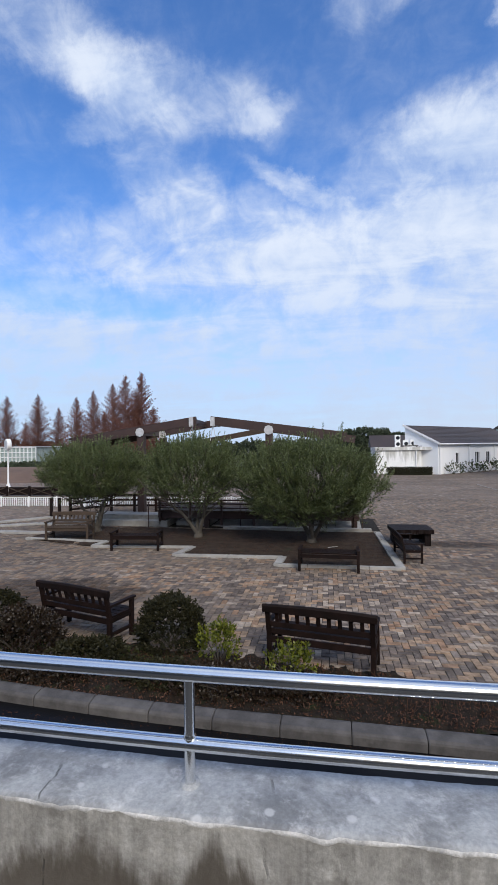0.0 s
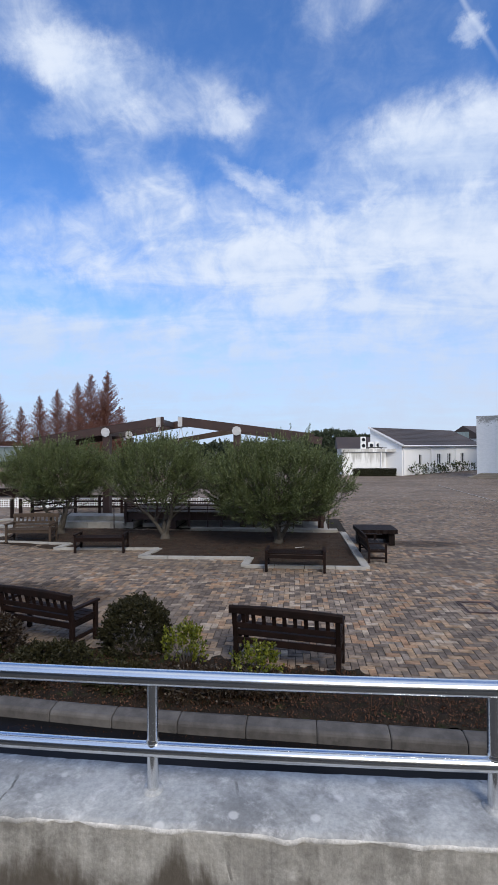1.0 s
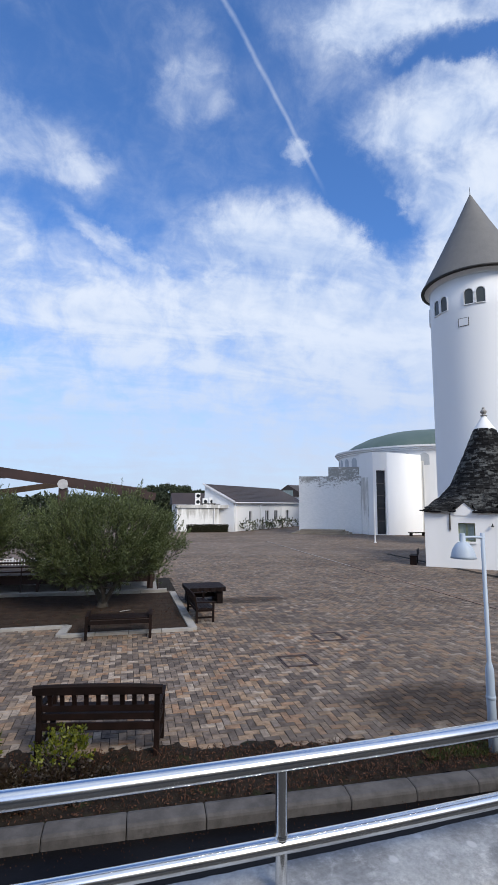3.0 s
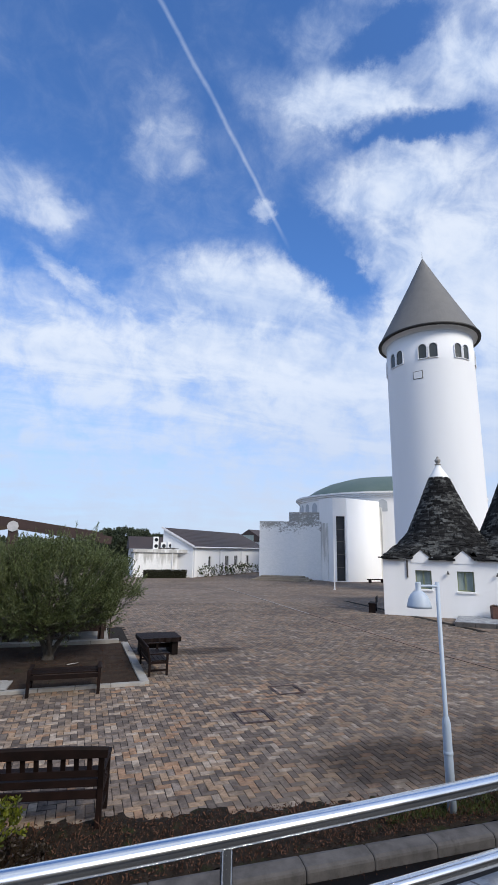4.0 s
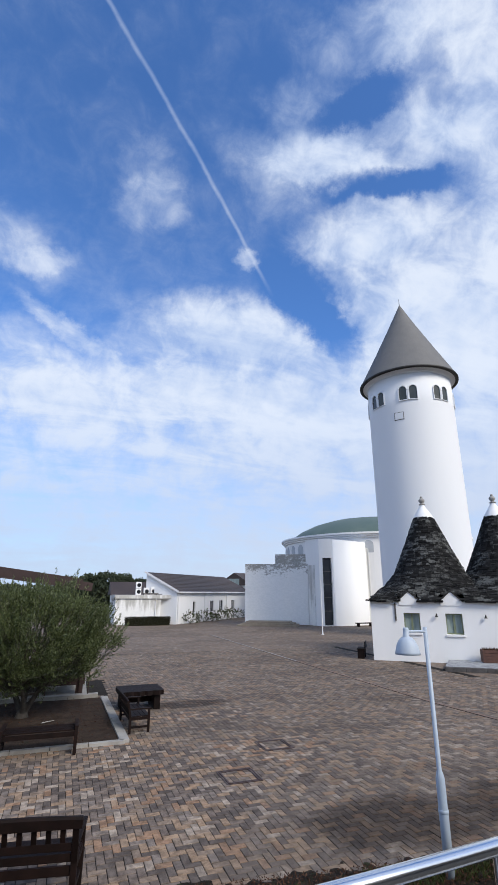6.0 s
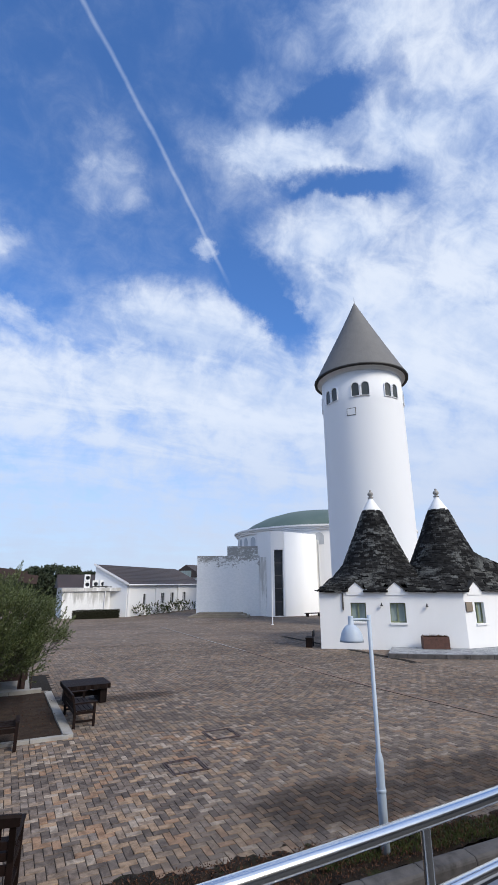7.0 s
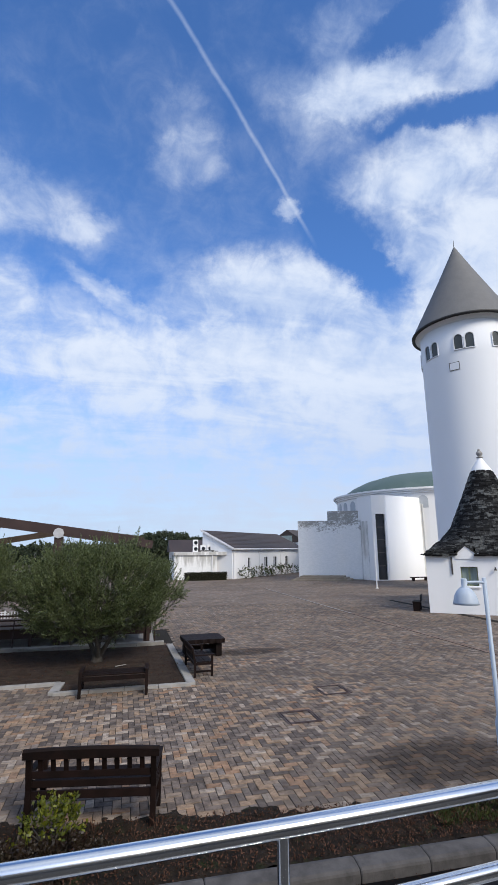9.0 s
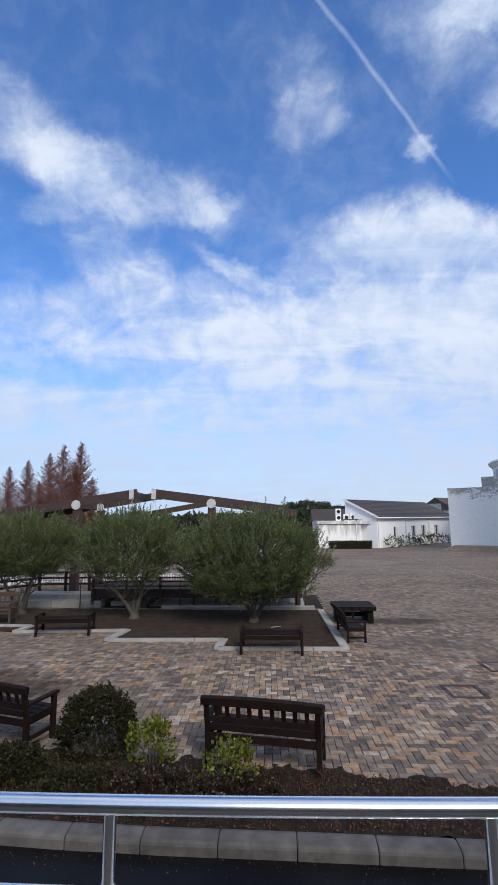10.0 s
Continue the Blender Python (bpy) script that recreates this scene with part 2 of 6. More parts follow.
def worn_concrete(name, dark, mid, light, scale, stain=None, spots=0.0):
    """Concrete in three tones with sharp-edged blotches, pale lime bloom, pits and fine cracks."""
    m = bpy.data.materials.new(name)
    m.use_nodes = True
    t = m.node_tree
    p = t.nodes["Principled BSDF"]
    pos = t.nodes.new("ShaderNodeNewGeometry").outputs["Position"]
    n1 = noise_(t, pos, scale, 8.0, 0.68, 0.4)
    n2 = noise_(t, pos, scale * 3.1, 8.0, 0.72, 0.25)
    n3 = noise_(t, pos, scale * 22, 4.0, 0.6)
    col = mixc(t, ramp_(t, n1, 0.38, 0.60), dark, mid)
    col = mixc(t, math_(t, "MULTIPLY", ramp_(t, n2, 0.50, 0.72), 0.62), col, light)
    col = mixc(t, 0.35, col, mixc(t, ramp_(t, n3, 0.25, 0.75), (0.55, 0.55, 0.55), (1.45, 1.45, 1.45)), "MULTIPLY")
    if spots:
        v = nd(t, "ShaderNodeTexVoronoi", {"Vector": pos, "Scale": 9.0}).outputs["Distance"]
        col = mixc(t, math_(t, "MULTIPLY", ramp_(t, math_(t, "ADD", v, math_(t, "MULTIPLY", n2, 0.25)), 0.30, 0.22), spots), col, light)
    if stain:
        run = noise_(t, nd(t, "ShaderNodeMapping", {0: pos, 3: (1.0, 1.0, 0.22)}).outputs[0], scale * 1.6, 6.0, 0.65, 0.3)
        z = nd(t, "ShaderNodeSeparateXYZ", {0: pos}).outputs[2]
        low = math_(t, "MULTIPLY", math_(t, "SUBTRACT", 1.84, z), 2.0)
        drip = noise_(t, nd(t, "ShaderNodeMapping", {0: pos, 3: (1.0, 1.0, 0.07)}).outputs[0], scale * 7.0, 5.0, 0.7)
        col = mixc(t, 0.45, col, mixc(t, ramp_(t, drip, 0.35, 0.68), (0.62, 0.61, 0.59), (1.22, 1.22, 1.22)), "MULTIPLY")
        col = mixc(t, math_(t, "MULTIPLY", ramp_(t, math_(t, "ADD", run, low), 0.64, 0.86), 0.9), col, stain)
    edge = nd(t, "ShaderNodeTexVoronoi", {"Vector": mixc(t, 0.12, pos, nd(t, "ShaderNodeTexNoise", {"Vector": pos, "Scale": 6.0}).outputs["Color"]), "Scale": 1.7})
    edge.feature = "DISTANCE_TO_EDGE"
    crack = math_(t, "MULTIPLY", ramp_(t, edge.outputs["Distance"], 0.010, 0.003), ramp_(t, n1, 0.45, 0.55))
    col = mixc(t, math_(t, "MULTIPLY", crack, 0.8), col, (0.04, 0.04, 0.04))
    t.links.new(col, p.inputs["Base Color"])
    t.links.new(math_(t, "ADD", 0.55, math_(t, "MULTIPLY", n2, 0.4), clamp=True), p.inputs["Roughness"])
    h = math_(t, "SUBTRACT", math_(t, "ADD", n2, math_(t, "MULTIPLY", n3, 0.35)), math_(t, "MULTIPLY", crack, 1.2))
    t.links.new(nd(t, "ShaderNodeBump", {"Strength": 0.3, "Distance": 0.008, "Height": h}).outputs[0], p.inputs["Normal"])
    return m


CONCRETE = worn_concrete("grey_concrete_cap", (0.18, 0.188, 0.20), (0.335, 0.35, 0.365), (0.56, 0.57, 0.59), 3.6, spots=0.6)
CONCRETE_FACE = worn_concrete("stained_concrete_face", (0.34, 0.335, 0.325), (0.54, 0.535, 0.52), (0.68, 0.68, 0.67), 3.4, stain=(0.080, 0.066, 0.052))
LIME = worn_concrete("lime_crusted_lip", (0.34, 0.34, 0.34), (0.62, 0.62, 0.62), (0.80, 0.80, 0.80), 7.0)
BACK_WALL = surface("dull_grey_render", (0.07, 0.07, 0.07), (0.11, 0.11, 0.105), 1.0, 0.9, 0.2, 20)


def patched_wall(name, runs=False):
    """White-painted brickwork whose paint has come away in patches, most of all along the exposed top."""
    m = bpy.data.materials.new(name)
    m.use_nodes = True
    t = m.node_tree
    p = t.nodes["Principled BSDF"]
    pos = t.nodes.new("ShaderNodeNewGeometry").outputs["Position"]
    z = nd(t, "ShaderNodeSeparateXYZ", {0: pos}).outputs[2]
    st = nd(t, "ShaderNodeMapping", {0: pos, 3: (1.0, 1.0, 1.6)}).outputs[0]
    a, b = noise_(t, st, 0.9, 8.0, 0.72, 0.6), noise_(t, st, 4.0, 6.0, 0.7, 0.4)
    up = math_(t, "MULTIPLY", ramp_(t, z, 3.4, 6.2), 0.25)
    fac = ramp_(t, math_(t, "ADD", math_(t, "ADD", math_(t, "MULTIPLY", a, 0.5), math_(t, "MULTIPLY", b, 0.5)), up), 0.64, 0.76)
    if runs:
        down = noise_(t, nd(t, "ShaderNodeMapping", {0: pos, 3: (1.0, 1.0, 0.12)}).outputs[0], 1.8, 6.0, 0.68)
        fac = math_(t, "MULTIPLY", ramp_(t, math_(t, "ADD", down, math_(t, "MULTIPLY", ramp_(t, z, 0.6, 2.6), 0.22)), 0.56, 0.78), 0.75)
    base = mixc(t, ramp_(t, b, 0.35, 0.65), (0.84, 0.84, 0.83), (0.77, 0.78, 0.77))
    col = mixc(t, math_(t, "MULTIPLY", fac, 0.85), base, (0.24, 0.23, 0.205))
    t.links.new(col, p.inputs["Base Color"])
    p.inputs["Roughness"].default_value = 0.9
    t.links.new(nd(t, "ShaderNodeBump", {"Strength": 0.4, "Distance": 0.03, "Height": b}).outputs[0], p.inputs["Normal"])
    return m


ANNEX_WALL = patched_wall("annex_streaked_white", True)
HALL_WALL = patched_wall("flaking_white_brickwork")
KERB = surface("weathered_kerb_stone", (0.055, 0.052, 0.052), (0.135, 0.128, 0.125), 5.0, 0.9, 0.22, 45, each=0.2, dark=(0.03, 0.028, 0.027), dirt=0.04, gloss=0.15)
PALE_STONE = surface("pale_border_stone", (0.22, 0.21, 0.195), (0.38, 0.37, 0.35), 3.0, 0.85, 0.3, 40, each=0.2, dark=(0.22, 0.21, 0.19))
SOIL = surface("dark_soil_with_litter", (0.009, 0.007, 0.005), (0.036, 0.026, 0.019), 9.0, 0.95, 1.0, 70, dark=(0.030, 0.040, 0.014), dirt=0.08, gloss=0.15)
BED_SOIL = surface("brown_tree_bed_soil", (0.022, 0.015, 0.011), (0.062, 0.043, 0.032), 4.0, 0.95, 1.0, 60, dark=(0.030, 0.034, 0.018), dirt=0.05, gloss=0.15)
# wet floor; its near-black tone also holds the shade lying over the channel
WET_SHADE = surface("wet_channel_floor_shade_black", (0.003, 0.003, 0.004), (0.009, 0.009, 0.010), 1.2, 0.42, 0.08, 14, gloss=0.1)
EARTH = surface("bare_brown_earth", (0.10, 0.060, 0.040), (0.16, 0.10, 0.07), 0.5, 0.95, 0.3, 8)
OLIVE_LEAF = surface("olive_leaf", (0.008, 0.017, 0.005), (0.185, 0.225, 0.086), 1.6, 0.5, 0.0, 9, each=0.7, leafy=0.28)
BARK = surface("olive_bark", (0.035, 0.030, 0.025), (0.095, 0.084, 0.070), 8.0, 0.95, 0.8, 60)
BUSH_LEAF = surface("dark_bush_leaf", (0.006, 0.008, 0.003), (0.034, 0.031, 0.012), 4.0, 0.6, 0.0, 20, each=0.6, leafy=0.12, gloss=0.25)
RED_LEAF = surface("bronze_red_leaf", (0.018, 0.007, 0.005), (0.034, 0.026, 0.013), 4.0, 0.5, 0.0, 20, each=0.6, leafy=0.15)
YELLOW_LEAF = surface("yellow_green_leaf", (0.012, 0.028, 0.005), (0.21, 0.225, 0.018), 6.0, 0.5, 0.0, 20, each=0.7, leafy=0.3)
GREEN_LEAF = surface("mid_green_leaf", (0.014, 0.024, 0.007), (0.085, 0.105, 0.022), 6.0, 0.5, 0.0, 20, each=0.6, leafy=0.25)
RUST_LEAF = surface("rust_brown_needles", (0.12, 0.040, 0.032), (0.27, 0.135, 0.105), 0.15, 0.9, 0.0, 2, each=0.6, leafy=0.2)
DEAD_LEAF = surface("dead_leaf", (0.022, 0.010, 0.007), (0.12, 0.062, 0.040), 8.0, 0.8, 0.0, 30, each=0.8, gloss=0.15)
WOODS = surface("far_dark_foliage", (0.018, 0.030, 0.016), (0.05, 0.065, 0.035), 0.6, 0.95, 0.0, 3, each=0.6)
LAMP_BLUE = surface("pale_blue_grey_paint", (0.34, 0.42, 0.52), (0.44, 0.51, 0.60), 2.0, 0.45, 0.08, 50, streak=3.0)
WHITE_PAINT = surface("white_paint", (0.74, 0.74, 0.74), (0.82, 0.82, 0.82), 4.0, 0.5, 0.05, 30)
PLANTER_WOOD = surface("reddish_brown_planter_wood", (0.07, 0.034, 0.026), (0.13, 0.062, 0.046), 8.0, 0.8, 0.4, 60)
STEP_STONE = surface("tan_step_stone", (0.20, 0.165, 0.125), (0.30, 0.25, 0.19), 1.5, 0.9, 0.3, 20)
# shade inside the blind arches of the drum, put into the panel colour
ARCH_SHADE = surface("blue_grey_arch_shade", (0.40, 0.43, 0.47), (0.52, 0.55, 0.58), 1.0, 0.8, 0.1, 12)
# unseen floor; the dark tone stands for a shaded deck mirrored in the posts
DECK = surface("deck_dark_for_reflections", (0.030, 0.030, 0.030), (0.055, 0.053, 0.050), 1.5, 0.9, 0.2, 30)
BLACK = surface("black_rubber", (0.012, 0.012, 0.012), (0.03, 0.03, 0.03), 3.0, 0.6, 0.1, 30)


def brick_material(name, pattern):
    """Mixed grey, tan and orange pavers; broad ragged areas, paler as if lit and darker, lie over them.
    pattern: pavers drawn by the material, for the stretch too far off for pieces."""
    m = bpy.data.materials.new(name)
    m.use_nodes = True
    t = m.node_tree
    p = t.nodes["Principled BSDF"]
    geo = t.nodes.new("ShaderNodeNewGeometry")
    pos = geo.outputs["Position"]
    if pattern:
        flat = nd(t, "ShaderNodeMapping", {0: pos, 3: (4.8, 9.6, 1.0)}).outputs[0]
        vor = nd(t, "ShaderNodeTexVoronoi", {"Vector": flat, "Scale": 1.0, "Randomness": 0.35})
        rnd = nd(t, "ShaderNodeSeparateColor", {0: vor.outputs["Color"]}).outputs[0]
    else:
        rnd = math_(t, "FRACT", math_(t, "ADD", geo.outputs["Random Per Island"], t.nodes.new("ShaderNodeObjectInfo").outputs["Random"]))
    ramp = nd(t, "ShaderNodeValToRGB", {0: rnd})
    cr = ramp.color_ramp
    cr.interpolation = "CONSTANT" if not pattern else "LINEAR"
    tones = [(0.0, (0.085, 0.074, 0.069)), (0.14, (0.135, 0.115, 0.103)), (0.32, (0.185, 0.152, 0.125)), (0.47, (0.105, 0.092, 0.085)),
             (0.60, (0.235, 0.178, 0.130)), (0.76, (0.215, 0.146, 0.102)), (0.84, (0.165, 0.146, 0.134)), (0.92, (0.265, 0.235, 0.205))]
    while len(cr.elements) < len(tones):
        cr.elements.new(0.5)
    for e, (at, c) in zip(cr.elements, tones):
        e.position, e.color = at, (*c, 1.0)
    col = ramp.outputs[0]
    grain = noise_(t, pos, 55.0, 4.0, 0.65)
    col = mixc(t, 0.5, col, mixc(t, grain, (0.45, 0.45, 0.45), (1.5, 1.5, 1.5)), "MULTIPLY")
    grime = noise_(t, pos, 7.0, 6.0, 0.7, 0.6)
    col = mixc(t, 0.8, col, mixc(t, ramp_(t, grime, 0.32, 0.68), (0.45, 0.43, 0.42), (1.30, 1.28, 1.25)), "MULTIPLY")
    # broad dark areas
    broad = noise_(t, nd(t, "ShaderNodeMapping", {0: pos, 3: (0.7, 1.5, 1.0)}).outputs[0], 0.22, 6.0, 0.65, 0.8)
    mid = noise_(t, pos, 0.75, 5.0, 0.62, 0.5)
    broad_dark = ramp_(t, math_(t, "ADD", math_(t, "MULTIPLY", broad, 0.6), math_(t, "MULTIPLY", mid, 0.4)), 0.57, 0.38)
    # the stretch between the benches is painted paler and warmer, as if lit
    sep = nd(t, "ShaderNodeSeparateXYZ", {0: pos}).outputs

    def patch(spots, lo, hi, rough):
        """How far a place lies within any of some ragged-edged ovals."""
        best = 0.0
        for cx, cy, rx, ry in spots:
            u, v = math_(t, "DIVIDE", math_(t, "SUBTRACT", sep[0], cx), rx), math_(t, "DIVIDE", math_(t, "SUBTRACT", sep[1], cy), ry)
            d = math_(t, "ADD", math_(t, "MULTIPLY", u, u), math_(t, "MULTIPLY", v, v))
            best = math_(t, "MAXIMUM", best, ramp_(t, math_(t, "ADD", d, math_(t, "MULTIPLY", math_(t, "SUBTRACT", mid, 0.5), rough)), lo, hi))
        return best

    paler = patch(((0.6, 8.8, 3.4, 2.7), (4.0, 10.2, 1.7, 1.4), (3.4, 13.6, 2.2, 0.5), (-3.6, 10.4, 2.8, 1.2), (1.4, 11.2, 1.5, 1.0)), 1.3, 0.2, 2.6)
    # dark ovals; the one at (3.5, 15.0) paints shade beside the table
    dark_ovals = patch(((4.9, 7.0, 1.6, 0.9), (7.2, 7.0, 1.7, 0.9), (3.5, 15.0, 1.6, 0.5), (-5.6, 9.0, 2.2, 1.2)), 1.3, 0.3, 1.6)
    grey = mixc(t, 1.0, mixc(t, 0.30, col, (0.165, 0.136, 0.118)), (1.18, 1.14, 1.08), "MULTIPLY")
    col = mixc(t, paler, grey, mixc(t, 1.0, col, (1.40, 1.32, 1.24), "MULTIPLY"))
    darkening = math_(t, "MULTIPLY", broad_dark, math_(t, "SUBTRACT", 0.46, math_(t, "MULTIPLY", paler, 0.25)))
    darkening = math_(t, "MAXIMUM", darkening, math_(t, "MULTIPLY", dark_ovals, 0.95))
    col = mixc(t, darkening, col, mixc(t, 1.0, col, (0.34, 0.32, 0.31), "MULTIPLY"))
    t.links.new(col, p.inputs["Base Color"])
    p.inputs["Specular IOR Level"].default_value = 0.2
    t.links.new(math_(t, "ADD", 0.66, math_(t, "MULTIPLY", mid, 0.3)), p.inputs["Roughness"])
    bp = nd(t, "ShaderNodeBump", {"Strength": 0.35, "Distance": 0.01, "Height": grain})
    t.links.new(bp.outputs[0], p.inputs["Normal"])
    return m


BRICK = brick_material("mixed_clay_pavers", False)
BRICK_FAR = brick_material("mixed_clay_pavers_far", True)
JOINT = surface("dark_sand_joint", (0.014, 0.012, 0.010), (0.030, 0.026, 0.022), 6.0, 0.95, 0.4, 60, gloss=0.15)
SEAM_CLAY = surface("pinkish_clay_strip", (0.17, 0.115, 0.090), (0.26, 0.185, 0.150), 3.0, 0.9, 0.2, 40, gloss=0.2)
GRASSLAND = surface("dry_ground", (0.07, 0.065, 0.045), (0.12, 0.10, 0.075), 0.05, 0.95, 0.1, 1.0)


def roof_stone(name):
    """Near-black limestone slabs, some of them pale with lichen in drifting patches."""
    m = bpy.data.materials.new(name)
    m.use_nodes = True
    t = m.node_tree
    p = t.nodes["Principled BSDF"]
    geo = t.nodes.new("ShaderNodeNewGeometry")
    pos, rnd = geo.outputs["Position"], geo.outputs["Random Per Island"]
    drift = noise_(t, pos, 1.1, 5.0, 0.62)
    speck = noise_(t, pos, 14.0, 5.0, 0.7)
    col = mixc(t, rnd, (0.004, 0.004, 0.0045), (0.026, 0.026, 0.026))
    grey = ramp_(t, math_(t, "ADD", math_(t, "ADD", math_(t, "MULTIPLY", drift, 0.9), math_(t, "MULTIPLY", rnd, 0.28)), math_(t, "MULTIPLY", speck, 0.6)), 0.90, 1.14)
    col = mixc(t, math_(t, "MULTIPLY", grey, 0.8), col, (0.14, 0.145, 0.14))
    t.links.new(col, p.inputs["Base Color"])
    p.inputs["Roughness"].default_value = 0.95
    p.inputs["Specular IOR Level"].default_value = 0.2
    t.links.new(nd(t, "ShaderNodeBump", {"Strength": 0.5, "Distance": 0.02, "Height": speck}).outputs[0], p.inputs["Normal"])
    return m


ROOF_STONE = roof_stone("lichened_black_roof_stone")


# ---- building blocks ----
def mesh_ob(name, bm, material, smooth=False):
    me = bpy.data.meshes.new(name)
    bm.to_mesh(me)
    bm.free()
    me.materials.append(material)
    if smooth:
        me.polygons.foreach_set("use_smooth", [True] * len(me.polygons))
    return new(name, me)


def part(name, bm, material, parent, label="", smooth=False):
    ob = mesh_ob(name, bm, material, smooth)
    ob.parent = parent
    return tagged(ob, label) if label else ob


def solid(name, bm, material, label, category, smooth=False, kind="", group=""):
    return tagged(mesh_ob(name, bm, material, smooth), label, category, group, kind)


def thing(name, m, label, category, group="", kind=""):
    ob = new(name)
    ob.empty_display_size = 0.2
    ob.matrix_world = m
    return tagged(ob, label, category, group, kind)


def box(bm, x0, x1, y0, y1, z0, z1, m=None, bevel=0.0):
    vs = [bm.verts.new((x, y, z)) for x in (x0, x1) for y in (y0, y1) for z in (z0, z1)]
    fs = [bm.faces.new([vs[i] for i in q]) for q in ((0, 1, 3, 2), (4, 6, 7, 5), (0, 4, 5, 1), (2, 3, 7, 6), (0, 2, 6, 4), (1, 5, 7, 3))]
    if bevel:
        es = list({e for f in fs for e in f.edges})
        r = bmesh.ops.bevel(bm, geom=es, offset=bevel, segments=2, affect="EDGES", profile=0.6)
        vs = list({v for f in r["faces"] for v in f.verts} | {v for v in vs if v.is_valid})
    if m is not None:
        bmesh.ops.transform(bm, matrix=m, verts=vs)
    return vs


def bx(*a, **k):
    bm = bmesh.new()
    box(bm, *a, **k)
    return bm


def beam(bm, a, b, w, h, up=(0, 0, 1), bevel=0.0):
    """A bar of width w and height h from a to b."""
    a, b = Vector(a), Vector(b)
    d = (b - a).normalized()
    s = d.cross(Vector(up))
    s = s.normalized() if s.length > 1e-5 else Vector((1, 0, 0))
    u = s.cross(d)
    m = Matrix((( *[s[0], d[0], u[0]], a[0]), (*[s[1], d[1], u[1]], a[1]), (*[s[2], d[2], u[2]], a[2]), (0, 0, 0, 1)))
    return box(bm, -w / 2, w / 2, 0, (b - a).length, -h / 2, h / 2, m, bevel)


def bar(*a, **k):
    bm = bmesh.new()
    beam(bm, *a, **k)
    return bm


def tube(bm, pts, radii, seg=8, cap=True):
    """A round tube along points, with one radius or a radius each."""
    pts = [Vector(p) for p in pts]
    if not isinstance(radii, (list, tuple)):
        radii = [radii] * len(pts)
    rings, side = [], None
    for i, p in enumerate(pts):
        d = (pts[min(i + 1, len(pts) - 1)] - pts[max(i - 1, 0)]).normalized()
        if side is None:
            side = d.orthogonal().normalized()
        side = (side - d * side.dot(d)).normalized()
        up = d.cross(side)
        rings.append([bm.verts.new(p + radii[i] * (math.cos(2 * math.pi * k / seg) * side + math.sin(2 * math.pi * k / seg) * up)) for k in range(seg)])
    for r0, r1 in zip(rings, rings[1:]):
        for k in range(seg):
            bm.faces.new((r0[k], r0[(k + 1) % seg], r1[(k + 1) % seg], r1[k]))
    if cap:
        bm.faces.new([bm.verts.new(v.co) for v in rings[0][::-1]])
        bm.faces.new([bm.verts.new(v.co) for v in rings[-1]])
    return bm


def pipe(pts, radii, seg=10):
    return tube(bmesh.new(), pts, radii, seg)


def lathe(profile, seg=32, centre=(0, 0), a0=0.0, a1=360.0):
    """Turns a profile of (radius, height) about the upright axis."""
    bm = bmesh.new()
    full = abs(a1 - a0) >= 360
    n = seg if full else seg + 1
    cols = []
    for k in range(n):
        a = radians(a0 + (a1 - a0) * k / seg)
        cols.append([bm.verts.new((centre[0] + r * math.cos(a), centre[1] + r * math.sin(a), z)) for r, z in profile])
    for k in range(seg):
        c0, c1 = cols[k], cols[(k + 1) % n]
        for i in range(len(profile) - 1):
            bm.faces.new((c0[i], c1[i], c1[i + 1], c0[i + 1]))
    bmesh.ops.remove_doubles(bm, verts=bm.verts, dist=1e-5)
    return bm


def quads(name, verts, faces, material, smooth=False):
    me = bpy.data.meshes.new(name)
    me.from_pydata(verts, [], faces)
    me.materials.append(material)
    if smooth:
        me.polygons.foreach_set("use_smooth", [True] * len(me.polygons))
    return new(name, me)


def wall_bm(length, z0, z1, thick, holes=(), bm=None, m=None):
    """A wall along x from 0, its outer face at y = 0, its body towards +y, with openings (u0, u1, v0, v1) right through."""
    bm = bm or bmesh.new()
    us = sorted({0.0, length, *[h[0] for h in holes], *[h[1] for h in holes]})
    for a, b in zip(us, us[1:]):
        cuts = sorted((h[2], h[3]) for h in holes if h[0] < (a + b) / 2 < h[1])
        z = z0
        for lo, hi in cuts:
            if lo - z > 1e-4:
                box(bm, a, b, 0, thick, z, lo, m)
            z = hi
        if z1 - z > 1e-4:
            box(bm, a, b, 0, thick, z, z1, m)
    bmesh.ops.remove_doubles(bm, verts=bm.verts, dist=1e-4)
    return bm


def along(p0, p1, z=0.0):
    """The frame of a wall from p0 to p1, seen from outside with p0 at its left."""
    return pose(p0[0], p0[1], z, 0, 0, math.degrees(math.atan2(p1[1] - p0[1], p1[0] - p0[0])))


# ---- ground ----
def sheet(name, x0, x1, y0, y1, z, material, label, category, n=1, lift=0.0):
    xs, ys = np.linspace(x0, x1, n + 1), np.linspace(y0, y1, n + 1)
    vs = [(x, y, z + (lift * noise.noise((x * 1.7, y * 1.7, 3.0)) + lift * 0.6 * noise.noise((x * 7, y * 7, 1.0)) if lift else 0)) for y in ys for x in xs]
    fs = [(j * (n + 1) + i, j * (n + 1) + i + 1, (j + 1) * (n + 1) + i + 1, (j + 1) * (n + 1) + i) for j in range(n) for i in range(n)]
    return tagged(quads(name, vs, fs, material, bool(lift)), label, category, "", "structure")


